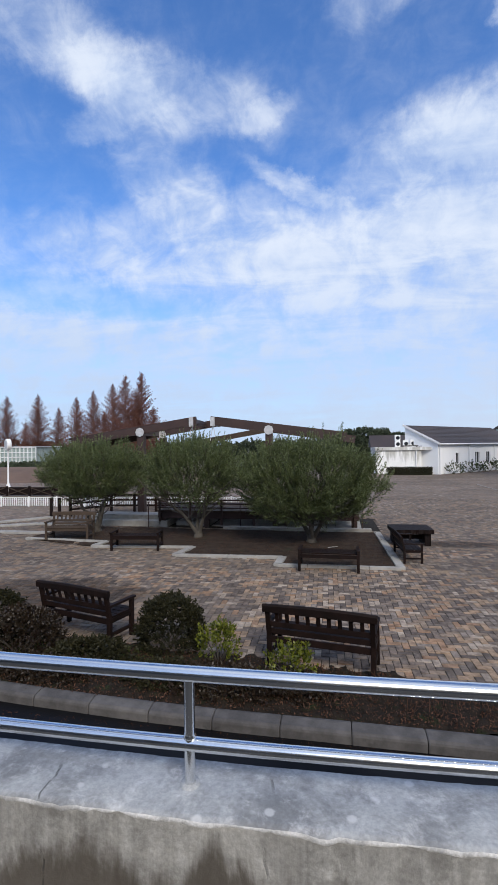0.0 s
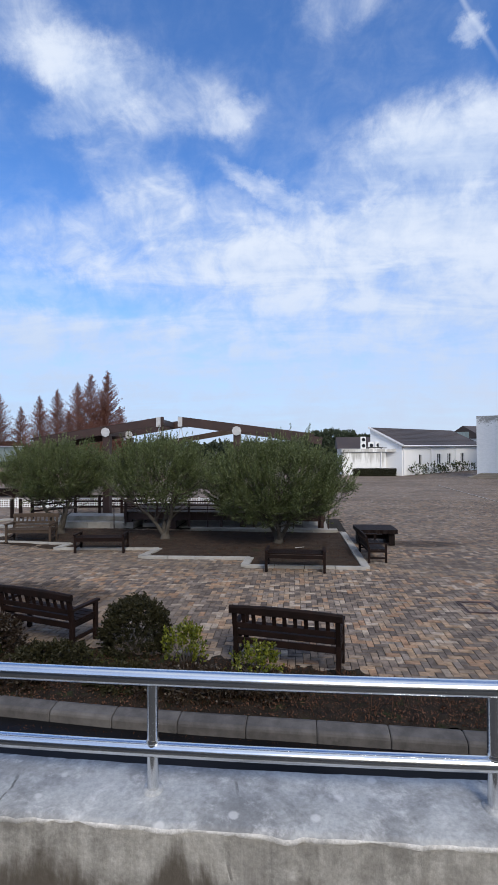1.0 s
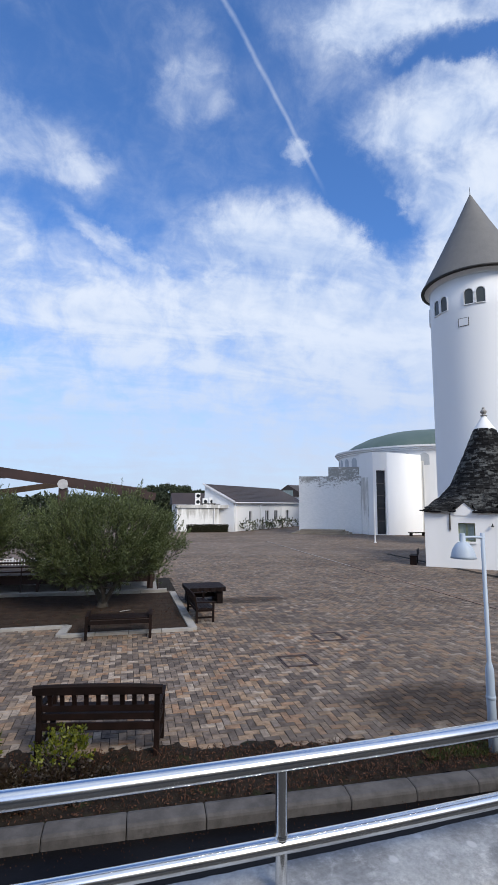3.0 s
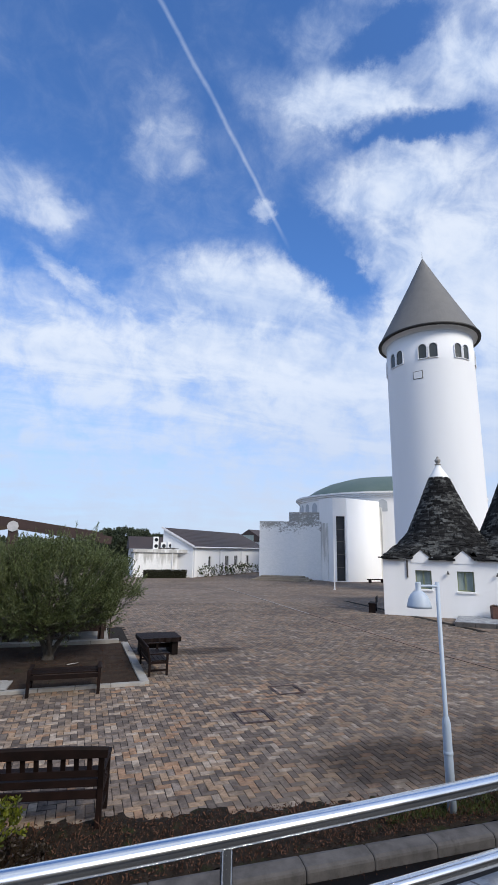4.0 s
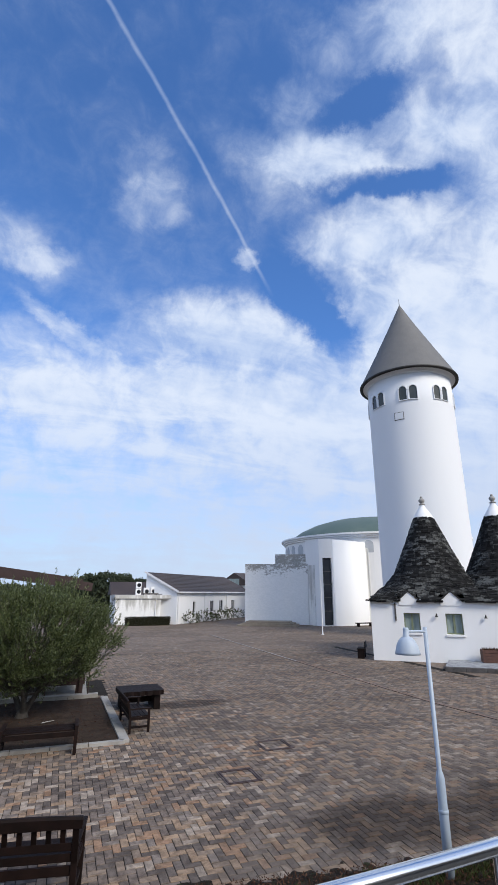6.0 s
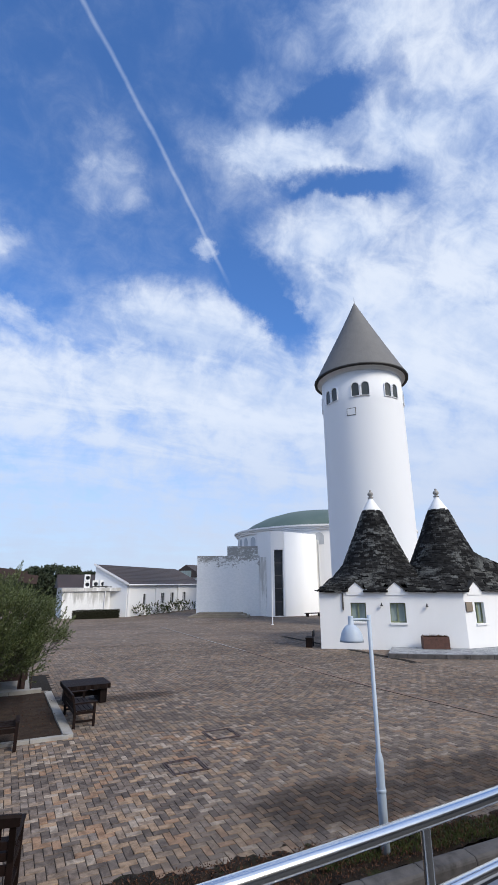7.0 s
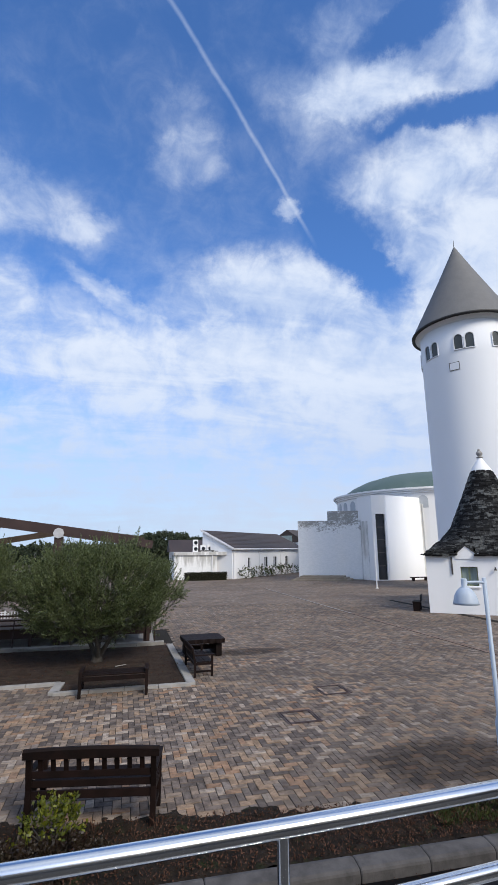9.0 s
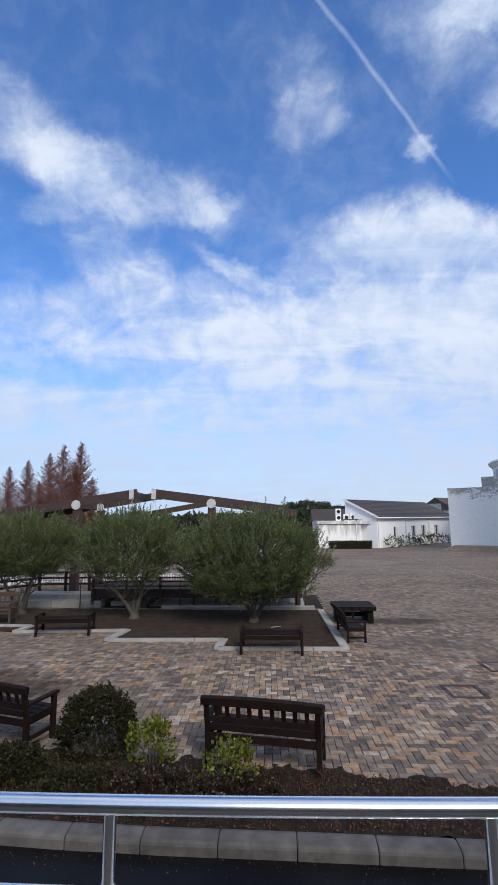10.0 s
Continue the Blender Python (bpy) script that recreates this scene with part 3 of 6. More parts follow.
sheet("ground", -2500, 2500, -2500, 2500, -0.30, GRASSLAND, "dry brown open ground to the horizon", "ground")
BRICK_X, BRICK_Y = (-13.0, 15.0), (6.2, 27.0)
bm = bmesh.new()
box(bm, -60, 75, 27.0, 90, -0.25, -0.003)
box(bm, -60, -13.0, 5.4, 27.0, -0.25, -0.003)
box(bm, 15.0, 75, 5.4, 27.0, -0.25, -0.003)
plaza = solid("plaza_pavement", bm, BRICK_FAR, "wide plaza paved with mixed grey and tan clay pavers", "pavement", kind="structure")
bm = bx(-13.0, 15.0, 5.45, 27.0, -0.25, -0.012)
bed_joint = part("sand_bed", bm, JOINT, plaza)


def rail_y(x):
    """The line of the handrail, which bows a little."""
    c = min(max(x, -2.0), 3.2)
    return 1.695 + 0.03 * c + 0.018 * c * c + (x - c) * (0.03 + 0.036 * c)


# planted strip, kerb and channel between the plaza and the terrace
def bed_edge(x):
    """Where the pavers end and the planted strip begins."""
    return max(5.40, 6.45 + 0.02 * x * x * (x < 0) + (0.10 if x < -0.6 else 0.0) - 0.125 * max(x, 0) + 0.035 * noise.noise((x * 1.3, 0, 0)))


vs, fs = [], []
nx, ny = 460, 34
for i in range(nx + 1):
    x = -12 + 22 * i / nx
    for j in range(ny + 1):
        y = 5.30 + (bed_edge(x) + 0.35 - 5.30) * j / ny
        over = max(0.0, y - bed_edge(x))
        z = 0.035 + 0.04 * noise.noise((x * 2.1, y * 2.1, 0)) + 0.035 * noise.noise((x * 8, y * 8, 4)) - over * 0.22
        vs.append((x, y, z))
fs = [(i * (ny + 1) + j, (i + 1) * (ny + 1) + j, (i + 1) * (ny + 1) + j + 1, i * (ny + 1) + j + 1) for i in range(nx) for j in range(ny)]
tagged(quads("planting_bed", vs, fs, SOIL, True), "strip of dark soil with leaf litter beside the pavers", "planting bed", "", "structure")
sheet("channel_floor", -14, 14, 1.2, 5.25, -0.05, WET_SHADE, "wet channel floor below the terrace wall, shade put into its black", "channel floor", 60, 0.006)

kerb_line = thing("kerb", pose(0, 0, 0), "row of weathered grey kerb stones edging the planted strip", "kerb", kind="structure")


def kerb_y(x):
    return 5.09 + 0.014 * (x + 0.5) ** 2 * (x < -0.5) - 0.012 * max(x, 0.0)


x, k = -12.0, 0
while x < 10:
    ln = 0.712
    bm = bmesh.new()
    prof = [(0.0, -0.16), (0.0, 0.030), (0.008, 0.050), (0.03, 0.068), (0.16, 0.082), (0.205, 0.07), (0.205, -0.16)]
    rows = []
    for u in (0.0, 0.012, ln - 0.012, ln):
        dip = 0.006 if u in (0.0, ln) else 0.0
        rows.append([bm.verts.new((x + u, kerb_y(x + u) + p + (dip if p < 0.1 else -dip), z - dip)) for p, z in prof])
    for r0, r1 in zip(rows, rows[1:]):
        for i in range(len(prof) - 1):
            bm.faces.new((r0[i], r1[i], r1[i + 1], r0[i + 1]))
    bm.faces.new(rows[0]), bm.faces.new(rows[-1][::-1])
    part("kerb_stone", bm, KERB, kerb_line)
    x += 0.72

# ---- terrace: wall, cap, floor ----
WALL_TOP = 1.875
vs, fs = [], []
n = 460
for i in range(n + 1):
    x = -6 + 12 * i / n
    y = rail_y(x)
    chip = 0.010 * noise.noise((x * 5, 0, 0)) + 0.012 * noise.noise((x * 17, 2, 0)) + 0.007 * noise.noise((x * 41, 3, 0)) + 0.018 * max(0, noise.noise((x * 3.1, 7, 0)))
    back = 0.006 * noise.noise((x * 4, 9, 0)) + 0.003 * noise.noise((x * 21, 9, 0))
    sag = 0.006 * noise.noise((x * 2, 5, 0))
    front = y - 0.125
    ring = [(x, front + 0.004, 1.30), (x, front + 0.004, WALL_TOP - 0.032 - chip), (x, front - 0.006 - chip * 0.4, WALL_TOP - 0.020 - chip * 0.8),
            (x, front - 0.006 - chip * 0.5, WALL_TOP - 0.006 - abs(chip) * 0.5), (x, front + 0.012, WALL_TOP + sag * 0.3), (x, y - 0.04, WALL_TOP + sag * 0.4),
            (x, y + 0.05, WALL_TOP - sag * 0.4), (x, y + 0.118 + back, WALL_TOP - 0.004), (x, y + 0.128 + back, WALL_TOP - 0.02), (x, y + 0.125, -0.2)]
    vs += ring
k = 10
fs = [(i * k + j, i * k + j + 1, (i + 1) * k + j + 1, (i + 1) * k + j) for i in range(n) for j in range(k - 1)]
terrace_wall = quads("wall_terrace", vs, fs, CONCRETE, True)
terrace_wall.data.materials.append(CONCRETE_FACE)
terrace_wall.data.materials.append(LIME)
for p_ in terrace_wall.data.polygons:
    if p_.index % (k - 1) in (0, 1, 8):
        p_.material_index = 1
    elif p_.index % (k - 1) == 2:
        p_.material_index = 2
tagged(terrace_wall, "worn grey concrete parapet wall with a chipped lip", "wall", "", "structure")
solid("terrace_floor", bx(-9, 9, -8, 1.58, 1.20, 1.38), DECK, "unseen plain concrete terrace floor behind the parapet, darkened to dim post reflections", "floor", kind="structure")

# unseen wall, added to darken the rail's reflections and cut sun on the terrace
solid("wall_behind", bx(-16, 16, -6.4, -6.0, 1.2, 5.9), BACK_WALL, "unseen plain grey wall added behind the terrace to darken reflections", "wall", kind="structure")

# unseen side walls, added to keep bright low sky out of the posts
for x0, x1 in ((-9.4, -9.0), (9.0, 9.4)):
    solid("wall_side", bx(x0, x1, -6.0, 0.4, 1.2, 5.4), BACK_WALL, "unseen plain grey side wall added to darken the post reflections", "wall", kind="structure")

# ---- handrail ----
railing = thing("handrail", pose(0, 1.7, WALL_TOP), "polished stainless steel handrail on a concrete parapet", "handrail")
xs = [-5 + 0.1 * i for i in range(101)]
for name, z, r in (("top_rail", 2.214, 0.0243), ("lower_rail", 1.998, 0.0215)):
    ob = part(name, pipe([(x, rail_y(x), z) for x in xs], r, 24), STAINLESS, railing, smooth=True)
    ob.matrix_parent_inverse = railing.matrix_world.inverted()
for i in range(-4, 5):
    x = -0.322 + 0.998 * i
    y = rail_y(x)
    for name, bm in (("post", pipe([(x, y, WALL_TOP - 0.01), (x, y, 2.20)], 0.0172, 20)),
                     ("weld_collar", lathe([(0.0172, 2.016), (0.021, 2.022), (0.0172, 2.030)], 20, (x, y))),
                     ("grout_ring", lathe([(0.034, WALL_TOP - 0.004), (0.030, WALL_TOP + 0.005), (0.017, WALL_TOP + 0.007)], 18, (x, y)))):
        ob = part(name, bm, CONCRETE if name == "grout_ring" else STAINLESS, railing, smooth=True)
        ob.matrix_parent_inverse = railing.matrix_world.inverted()


# ---- benches ----
def bench(m, label, back=True, material=WOOD_DARK, arm=0.60):
    """A slatted wooden garden bench 1.5 m wide: its back is on the x axis and its seat reaches to +y."""
    t = thing("garden_bench", m, label, "bench", "garden benches")
    W, H, D = 1.42, 0.83, 0.52
    lean = -0.085 if back else 0.0
    top = H if back else arm
    for x in (-W / 2 + 0.035, W / 2 - 0.035):
        bm = bmesh.new()
        beam(bm, (x, 0.0, 0), (x, 0.0, 0.42), 0.062, 0.062, (0, 1, 0), 0.006)
        beam(bm, (x, 0.0, 0.41), (x, lean, top), 0.062, 0.055, (0, 1, 0), 0.006)
        part("back_leg", bm, material, t)
        part("front_leg", bx(x - 0.031, x + 0.031, D - 0.06, D, 0, arm - 0.03, bevel=0.006), material, t)
        part("armrest", bx(x - 0.038, x + 0.038, lean * 0.6, D + 0.04, arm - 0.03, arm + 0.008, bevel=0.008), material, t)
        part("side_rail", bx(x - 0.02, x + 0.02, 0.03, D - 0.06, 0.33, 0.40, bevel=0.004), material, t)
        part("stretcher", bx(x - 0.018, x + 0.018, 0.03, D - 0.06, 0.13, 0.18, bevel=0.004), material, t)
    for i in range(4):
        y = 0.05 + i * 0.122
        part("seat_slat", bx(-W / 2 + 0.02, W / 2 - 0.02, y, y + 0.105, 0.405, 0.430, bevel=0.005), material, t)
    part("front_apron", bx(-W / 2 + 0.066, W / 2 - 0.066, D - 0.045, D - 0.02, 0.32, 0.402), material, t)
    part("back_apron", bx(-W / 2 + 0.066, W / 2 - 0.066, -0.015, 0.012, 0.32, 0.402), material, t)
    if back:
        bm = bmesh.new()
        n = 14
        ring = []
        for i in range(n + 1):
            u = -1 + 2 * i / n
            x = u * (W / 2 + 0.028)
            crest = 0.018 * (1 - u * u)
            ring.append([bm.verts.new((x, lean + dy, z)) for dy, z in ((-0.03, H - 0.085), (0.03, H - 0.085), (0.032, H - 0.01 + crest), (0.012, H + 0.012 + crest), (-0.018, H + 0.012 + crest), (-0.034, H - 0.01 + crest))])
        for a, b in zip(ring, ring[1:]):
            for k in range(6):
                bm.faces.new((a[k], b[k], b[(k + 1) % 6], a[(k + 1) % 6]))
        bm.faces.new(ring[0][::-1]), bm.faces.new(ring[-1])
        part("top_rail", bm, material, t)
        part("lower_back_rail", bar((-W / 2 + 0.066, lean * 0.42, 0.575), (W / 2 - 0.066, lean * 0.42, 0.575), 0.034, 0.07, bevel=0.004), material, t)
        part("bottom_back_rail", bar((-W / 2 + 0.066, lean * 0.12, 0.475), (W / 2 - 0.066, lean * 0.12, 0.475), 0.034, 0.07, bevel=0.004), material, t)
        for i in range(9):
            x = -W / 2 + 0.16 + i * (W - 0.32) / 8
            part("back_slat", bar((x, lean * 0.45, 0.60), (x, lean * 0.98, H - 0.08), 0.05, 0.018, (0, 1, 0)), material, t)
    return t


bench(pose(-0.13, 6.44, 0, 0, 0, -9.4), "dark-stained slatted wooden bench at the edge of the pavers")
bench(pose(-3.86, 6.95, 0, 0, 0, -15.6), "dark-stained slatted wooden bench behind low bushes")
bench(pose(-8.45, 14.50, 0, 0, 0, 187), "weathered brown wooden bench beside the tree bed", material=WOOD_OLD)
bench(pose(-5.66, 13.42, 0, 0, 0, 187), "dark wooden armed bench without a backrest", back=False, arm=0.52)
bench(pose(-0.12, 11.38, 0, 0, 0, -1), "dark wooden armed bench without a backrest by the border stones", back=False, arm=0.50)
bench(pose(1.66, 13.1, 0, 0, 0, -86) @ Matrix.Diagonal((0.95, 0.85, 0.80, 1)), "dark wooden bench beside a rustic table", arm=0.62)

# rustic table
tb = thing("rustic_table", pose(2.2, 15.0, 0, 0, 0, 3), "dark weathered table of thick rough-edged planks", "table")
random.seed(4)
for i in range(4):
    y = -0.48 + i * 0.245
    bm = bmesh.new()
    n = 16
    ring = []
    for j in range(n + 1):
        x = -0.58 + 1.16 * j / n
        w0 = 0.02 * noise.noise((x * 6, i * 3.1, 0)) + (0.03 * math.sin(x * 26) if i == 0 else 0)
        ring.append([bm.verts.new(c) for c in ((x, y + w0, 0.36), (x, y + w0 * 0.4, 0.475), (x, y + 0.235, 0.48), (x, y + 0.235, 0.37))])
    for a, b in zip(ring, ring[1:]):
        for k in range(4):
            bm.faces.new((a[k], b[k], b[(k + 1) % 4], a[(k + 1) % 4]))
    bm.faces.new(ring[0][::-1]), bm.faces.new(ring[-1])
    part("plank", bm, WOOD_DARK, tb)
for sx in (-0.42, 0.42):
    part("leg", bx(sx - 0.09, sx + 0.09, -0.40, 0.42, 0, 0.36, bevel=0.02), WOOD_DARK, tb)
part("stretcher", bx(-0.34, 0.34, -0.06, 0.06, 0.14, 0.26, bevel=0.01), WOOD_DARK, tb)

# ---- tree bed ----
EDGE = [(-9.9, 14.12), (-6.98, 13.93), (-7.05, 13.25), (-4.05, 13.50), (-4.22, 12.47), (-1.32, 12.58), (-1.36, 11.77), (1.55, 11.83), (1.36, 16.5)]
bm = bmesh.new()
BACK = [(1.36, 16.5), (-9.9, 16.6)]
loop = [bm.verts.new((x, y, 0.02)) for x, y in EDGE + BACK[1:]]
f = bm.faces.new(loop)
bmesh.ops.triangulate(bm, faces=[f])
for _ in range(4):
    bmesh.ops.subdivide_edges(bm, edges=bm.edges[:], cuts=1, use_grid_fill=True)
for v in bm.verts:
    v.co.z += 0.03 * noise.noise(v.co * 1.2) + 0.015 * noise.noise(v.co * 6)
bmesh.ops.recalc_face_normals(bm, faces=bm.faces)
solid("tree_bed_soil", bm, BED_SOIL, "bare brown soil of the stepped tree bed", "planting bed", True, "structure")
border = thing("border_stones", pose(0, 0, 0), "pale border stones round the stepped tree bed", "border stones", kind="structure")
for (x0, y0), (x1, y1) in zip(EDGE, EDGE[1:]):
    ln = math.hypot(x1 - x0, y1 - y0)
    cnt = max(1, round(ln / 0.7))
    wide = 0.20 if abs(y1 - y0) > abs(x1 - x0) else 0.13
    for i in range(cnt):
        a, b = (i + 0.008) / cnt, (i + 0.992) / cnt
        part("border_stone", bar((x0 + (x1 - x0) * a, y0 + (y1 - y0) * a, 0.012), (x0 + (x1 - x0) * b, y0 + (y1 - y0) * b, 0.012), wide, 0.10, bevel=0.008), PALE_STONE, border)


# ---- plants ----
def leaf_cloud(points, dirs, size, width, seed, spread=0.9, per=12, length=0.3):
    """Narrow leaves in pairs along short twigs that start at points and run along dirs."""
    rng = np.random.default_rng(seed)
    P, Dv = np.repeat(points, per, 0), np.repeat(dirs, per, 0)
    n = len(P)
    P = P + Dv * (rng.random((n, 1)) * length)
    d = Dv + rng.normal(0, spread, (n, 3))
    d /= np.linalg.norm(d, axis=1, keepdims=True) + 1e-9
    s = np.cross(d, rng.normal(0, 1, (n, 3)))
    s /= np.linalg.norm(s, axis=1, keepdims=True) + 1e-9
    L, w = size * (0.6 + 0.8 * rng.random((n, 1))), width * (0.7 + 0.6 * rng.random((n, 1)))
    V = np.stack([P, P + d * L * 0.5 + s * w, P + d * L, P + d * L * 0.5 - s * w], 1).reshape(-1, 3)
    return V.tolist(), [(4 * i, 4 * i + 1, 4 * i + 2, 4 * i + 3) for i in range(n)]


def olive(x, y, rad, height, stems, seed, label, low=0.55, lean=(0, 0), ry=None):
    rng = np.random.default_rng(seed)
    t = thing("olive_tree", pose(x, y, 0.0), label, "tree", "olive trees")
    cz, rz = (height + low) / 2, (height - low) / 2
    ry = ry or rad * 0.85
    bm = bmesh.new()
    tips = []
    tube(bm, [(0, 0, -0.05), (0, 0, 0.10), (0.01, 0, 0.22)], [0.19, 0.14, 0.11], 9)
    for k in range(stems):
        a = 2 * math.pi * k / stems + rng.uniform(-0.3, 0.3)
        out = rng.uniform(0.32, 0.60)
        pts = [Vector((0.03 * math.cos(a), 0.03 * math.sin(a), 0.10))]
        d = Vector((math.cos(a) * out, math.sin(a) * out, 1.0))
        for i in range(6):
            d += Vector(rng.normal(0, 0.14, 3))
            pts.append(pts[-1] + d.normalized() * 0.30)
        tube(bm, pts, [0.075, 0.066, 0.056, 0.046, 0.036, 0.026, 0.016], 7)
        for i in (2, 3, 4, 5):
            for _ in range(2):
                b = Vector((rng.normal(0, 1), rng.normal(0, 1), rng.uniform(0.1, 0.9))).normalized()
                q = [pts[i], pts[i] + b * 0.35, pts[i] + b * 0.7 + Vector((0, 0, 0.12)), pts[i] + b * 1.05 + Vector((0, 0, 0.3))]
                tube(bm, q, [0.028, 0.020, 0.013, 0.006], 5)
    part("trunk", bm, BARK, t, smooth=True)
    # crown of many sprays, denser outside, with gaps
    n = int(2900 * rad * ry * rz / 3.0)
    g = rng.normal(0, 1, (n * 2, 3))
    g /= np.linalg.norm(g, axis=1, keepdims=True)
    r = 0.45 + 0.55 * rng.random((n * 2, 1)) ** 0.6
    lob = np.array([1.0 + 0.22 * noise.noise((v[0] * 2.2 + seed, v[1] * 2.2, v[2] * 2.2)) + 0.10 * noise.noise((v[0] * 6, v[1] * 6 + seed, v[2] * 6)) for v in g])[:, None]
    keep = np.array([noise.noise((v[0] * q * 4.5 + seed * 3, v[1] * q * 4.5, v[2] * q * 4.5)) > -0.08 for v, q in zip(g.tolist(), r[:, 0].tolist())])
    p = g * r * lob * np.array([rad, ry, rz]) * 0.92 + np.array([lean[0], lean[1], cz])
    p[:, 2] = np.maximum(p[:, 2], low * 0.8)
    p, gg = p[keep][:n], g[keep][:n]
    d = gg * np.array([0.55, 0.55, 0.35]) + np.array([0, 0, 0.55]) + rng.normal(0, 0.22, p.shape)
    d[:, 2] += 1.0 * np.maximum(0, gg[:, 2])
    d /= np.linalg.norm(d, axis=1, keepdims=True)
    V, F = leaf_cloud(p, d, 0.066, 0.0095, seed, 0.55, 22, 0.36)
    # long upright shoots that feather the top and sides
    pick = rng.random(len(p)) < np.where(gg[:, 2] > -0.1, 0.16, 0.05)
    sp = p[pick] * np.array([1, 1, 1]) + gg[pick] * 0.06
    sd = gg[pick] * np.array([0.45, 0.45, 0.1]) + np.array([0, 0, 0.9]) + rng.normal(0, 0.12, sp.shape)
    sd /= np.linalg.norm(sd, axis=1, keepdims=True)
    V2, F2 = leaf_cloud(sp, sd, 0.070, 0.0095, seed + 40, 0.38, 34, 0.55)
    o = len(V)
    V, F = V + V2, F + [tuple(i + o for i in q) for q in F2]
    ob = quads("crown", V, F, OLIVE_LEAF)
    ob.parent = t
    bm = bmesh.new()
    for q, w in zip(p[::5], d[::5]):
        tube(bm, [q - w * 0.15, q + w * 0.36], [0.006, 0.002], 3, False)
    part("inner_growth", bm, BARK, t)
    return t


olive(-0.70, 14.7, 2.28, 3.06, 4, 1, "broad round grey-green olive tree on several stems", 0.46, (-0.06, 0), 1.95)
olive(-4.36, 15.1, 1.72, 3.14, 3, 2, "grey-green olive tree in a soil bed", 0.95, (-0.15, 0))
olive(-8.25, 15.7, 2.0, 2.98, 3, 3, "dark grey-green olive tree behind a bench", 1.0, (-0.05, 0))


def shrub(name, x, y, rx, ry, h, material, seed, label, n=900, size=0.035, width=0.012, z0=0.03, up=0.3):
    rng = np.random.default_rng(seed)
    t = thing(name, pose(x, y, z0 - 0.02), label, "shrub")
    g = rng.normal(0, 1, (n, 3))
    g /= np.linalg.norm(g, axis=1, keepdims=True)
    g[:, 2] = np.where(g[:, 2] < -0.55, -g[:, 2], g[:, 2])
    r = 0.72 + 0.28 * rng.random((n, 1))
    lob = np.array([1 + (0.14 if n > 1000 else 0.45) * noise.noise((v[0] * 3 + seed, v[1] * 3, v[2] * 3)) for v in g])[:, None]
    p = g * r * lob * np.array([rx, ry, h * 0.62]) + np.array([0, 0, h * 0.36])
    p[:, 2] = np.clip(p[:, 2], 0.02, None)
    d = g + np.array([0, 0, up]) + rng.normal(0, 0.3, p.shape)
    d /= np.linalg.norm(d, axis=1, keepdims=True)
    V, F = leaf_cloud(p, d, size, width, seed, 0.7, 11, 0.07 if n > 240 else 0.16)
    ob = quads("foliage", V, F, material)
    ob.parent = t
    bm = bmesh.new()
    for k in range(9):
        a = 2 * math.pi * k / 9
        tube(bm, [(0, 0, 0), (0.4 * rx * math.cos(a), 0.4 * ry * math.sin(a), h * 0.35), (0.75 * rx * math.cos(a), 0.75 * ry * math.sin(a), h * 0.6)], [0.012, 0.008, 0.003], 5)
    part("woody_base", bm, BARK, t)
    return t


shrub("round_bush", -2.30, 6.85, 0.47, 0.45, 0.74, BUSH_LEAF, 11, "clipped round dark green bush in the planted strip", 1500)
shrub("bronze_bush", -4.30, 6.25, 0.62, 0.45, 0.66, RED_LEAF, 12, "bronze and green leafy bush in the planted strip", 1300)
shrub("dark_bush", -5.05, 6.7, 0.50, 0.42, 0.74, BUSH_LEAF, 13, "dark green leafy bush in the planted strip", 1100)
shrub("yellow_shrub", -1.46, 6.42, 0.26, 0.24, 0.50, YELLOW_LEAF, 14, "small yellow-green shrub in the planted strip", 95, 0.050, 0.014, up=2.2)
shrub("green_shrub", -0.50, 6.15, 0.27, 0.22, 0.36, YELLOW_LEAF, 15, "low green shrub with yellow tips beside the bench", 100, 0.042, 0.013, up=2.0)
shrub("low_ground_shrub", -3.2, 6.15, 0.55, 0.3, 0.30, BUSH_LEAF, 16, "low dark ground-cover shrub", 700)
shrub("low_ground_shrub", -2.0, 5.85, 0.55, 0.25, 0.22, BUSH_LEAF, 17, "low mixed green ground-cover plants", 420)
shrub("low_red_shrub", -1.2, 5.75, 0.75, 0.28, 0.26, RED_LEAF, 18, "low reddish ground-cover shrub by the kerb", 700)
shrub("low_red_shrub", -3.6, 5.75, 0.7, 0.25, 0.20, RED_LEAF, 19, "low reddish ground-cover shrub by the kerb", 500)
shrub("low_ground_shrub", -0.35, 5.85, 0.4, 0.22, 0.18, RED_LEAF, 20, "sparse dry ground-cover plants by the kerb", 260)

rng = np.random.default_rng(5)
px = rng.uniform(-6, 7, 15000)
py = np.array([5.33 + (bed_edge(v) + 0.05 - 5.33) * u for v, u in zip(px, rng.random(15000))])
pts = np.stack([px, py, np.full_like(px, 0.06)], 1)
V, F = leaf_cloud(pts, np.tile([0, 0, 0.15], (15000, 1)), 0.030, 0.007, 6, 0.6, 1, 0.02)
ob = quads("leaf_litter", V, F, DEAD_LEAF)
tagged(ob, "scattered dead leaves on the soil", "leaf litter", "", "stuff")
px = rng.uniform(-6, 5, 900)
pts = np.stack([px, 5.05 - 0.22 * rng.random(900) ** 2.5, np.full_like(px, -0.04)], 1)
V, F = leaf_cloud(pts, np.tile([0, 0, 0.1], (900, 1)), 0.013, 0.005, 7, 0.6, 1, 0.01)
tagged(quads("leaf_litter", V, F, DEAD_LEAF), "bits of leaf litter along the channel", "leaf litter", "", "stuff")
pts = []
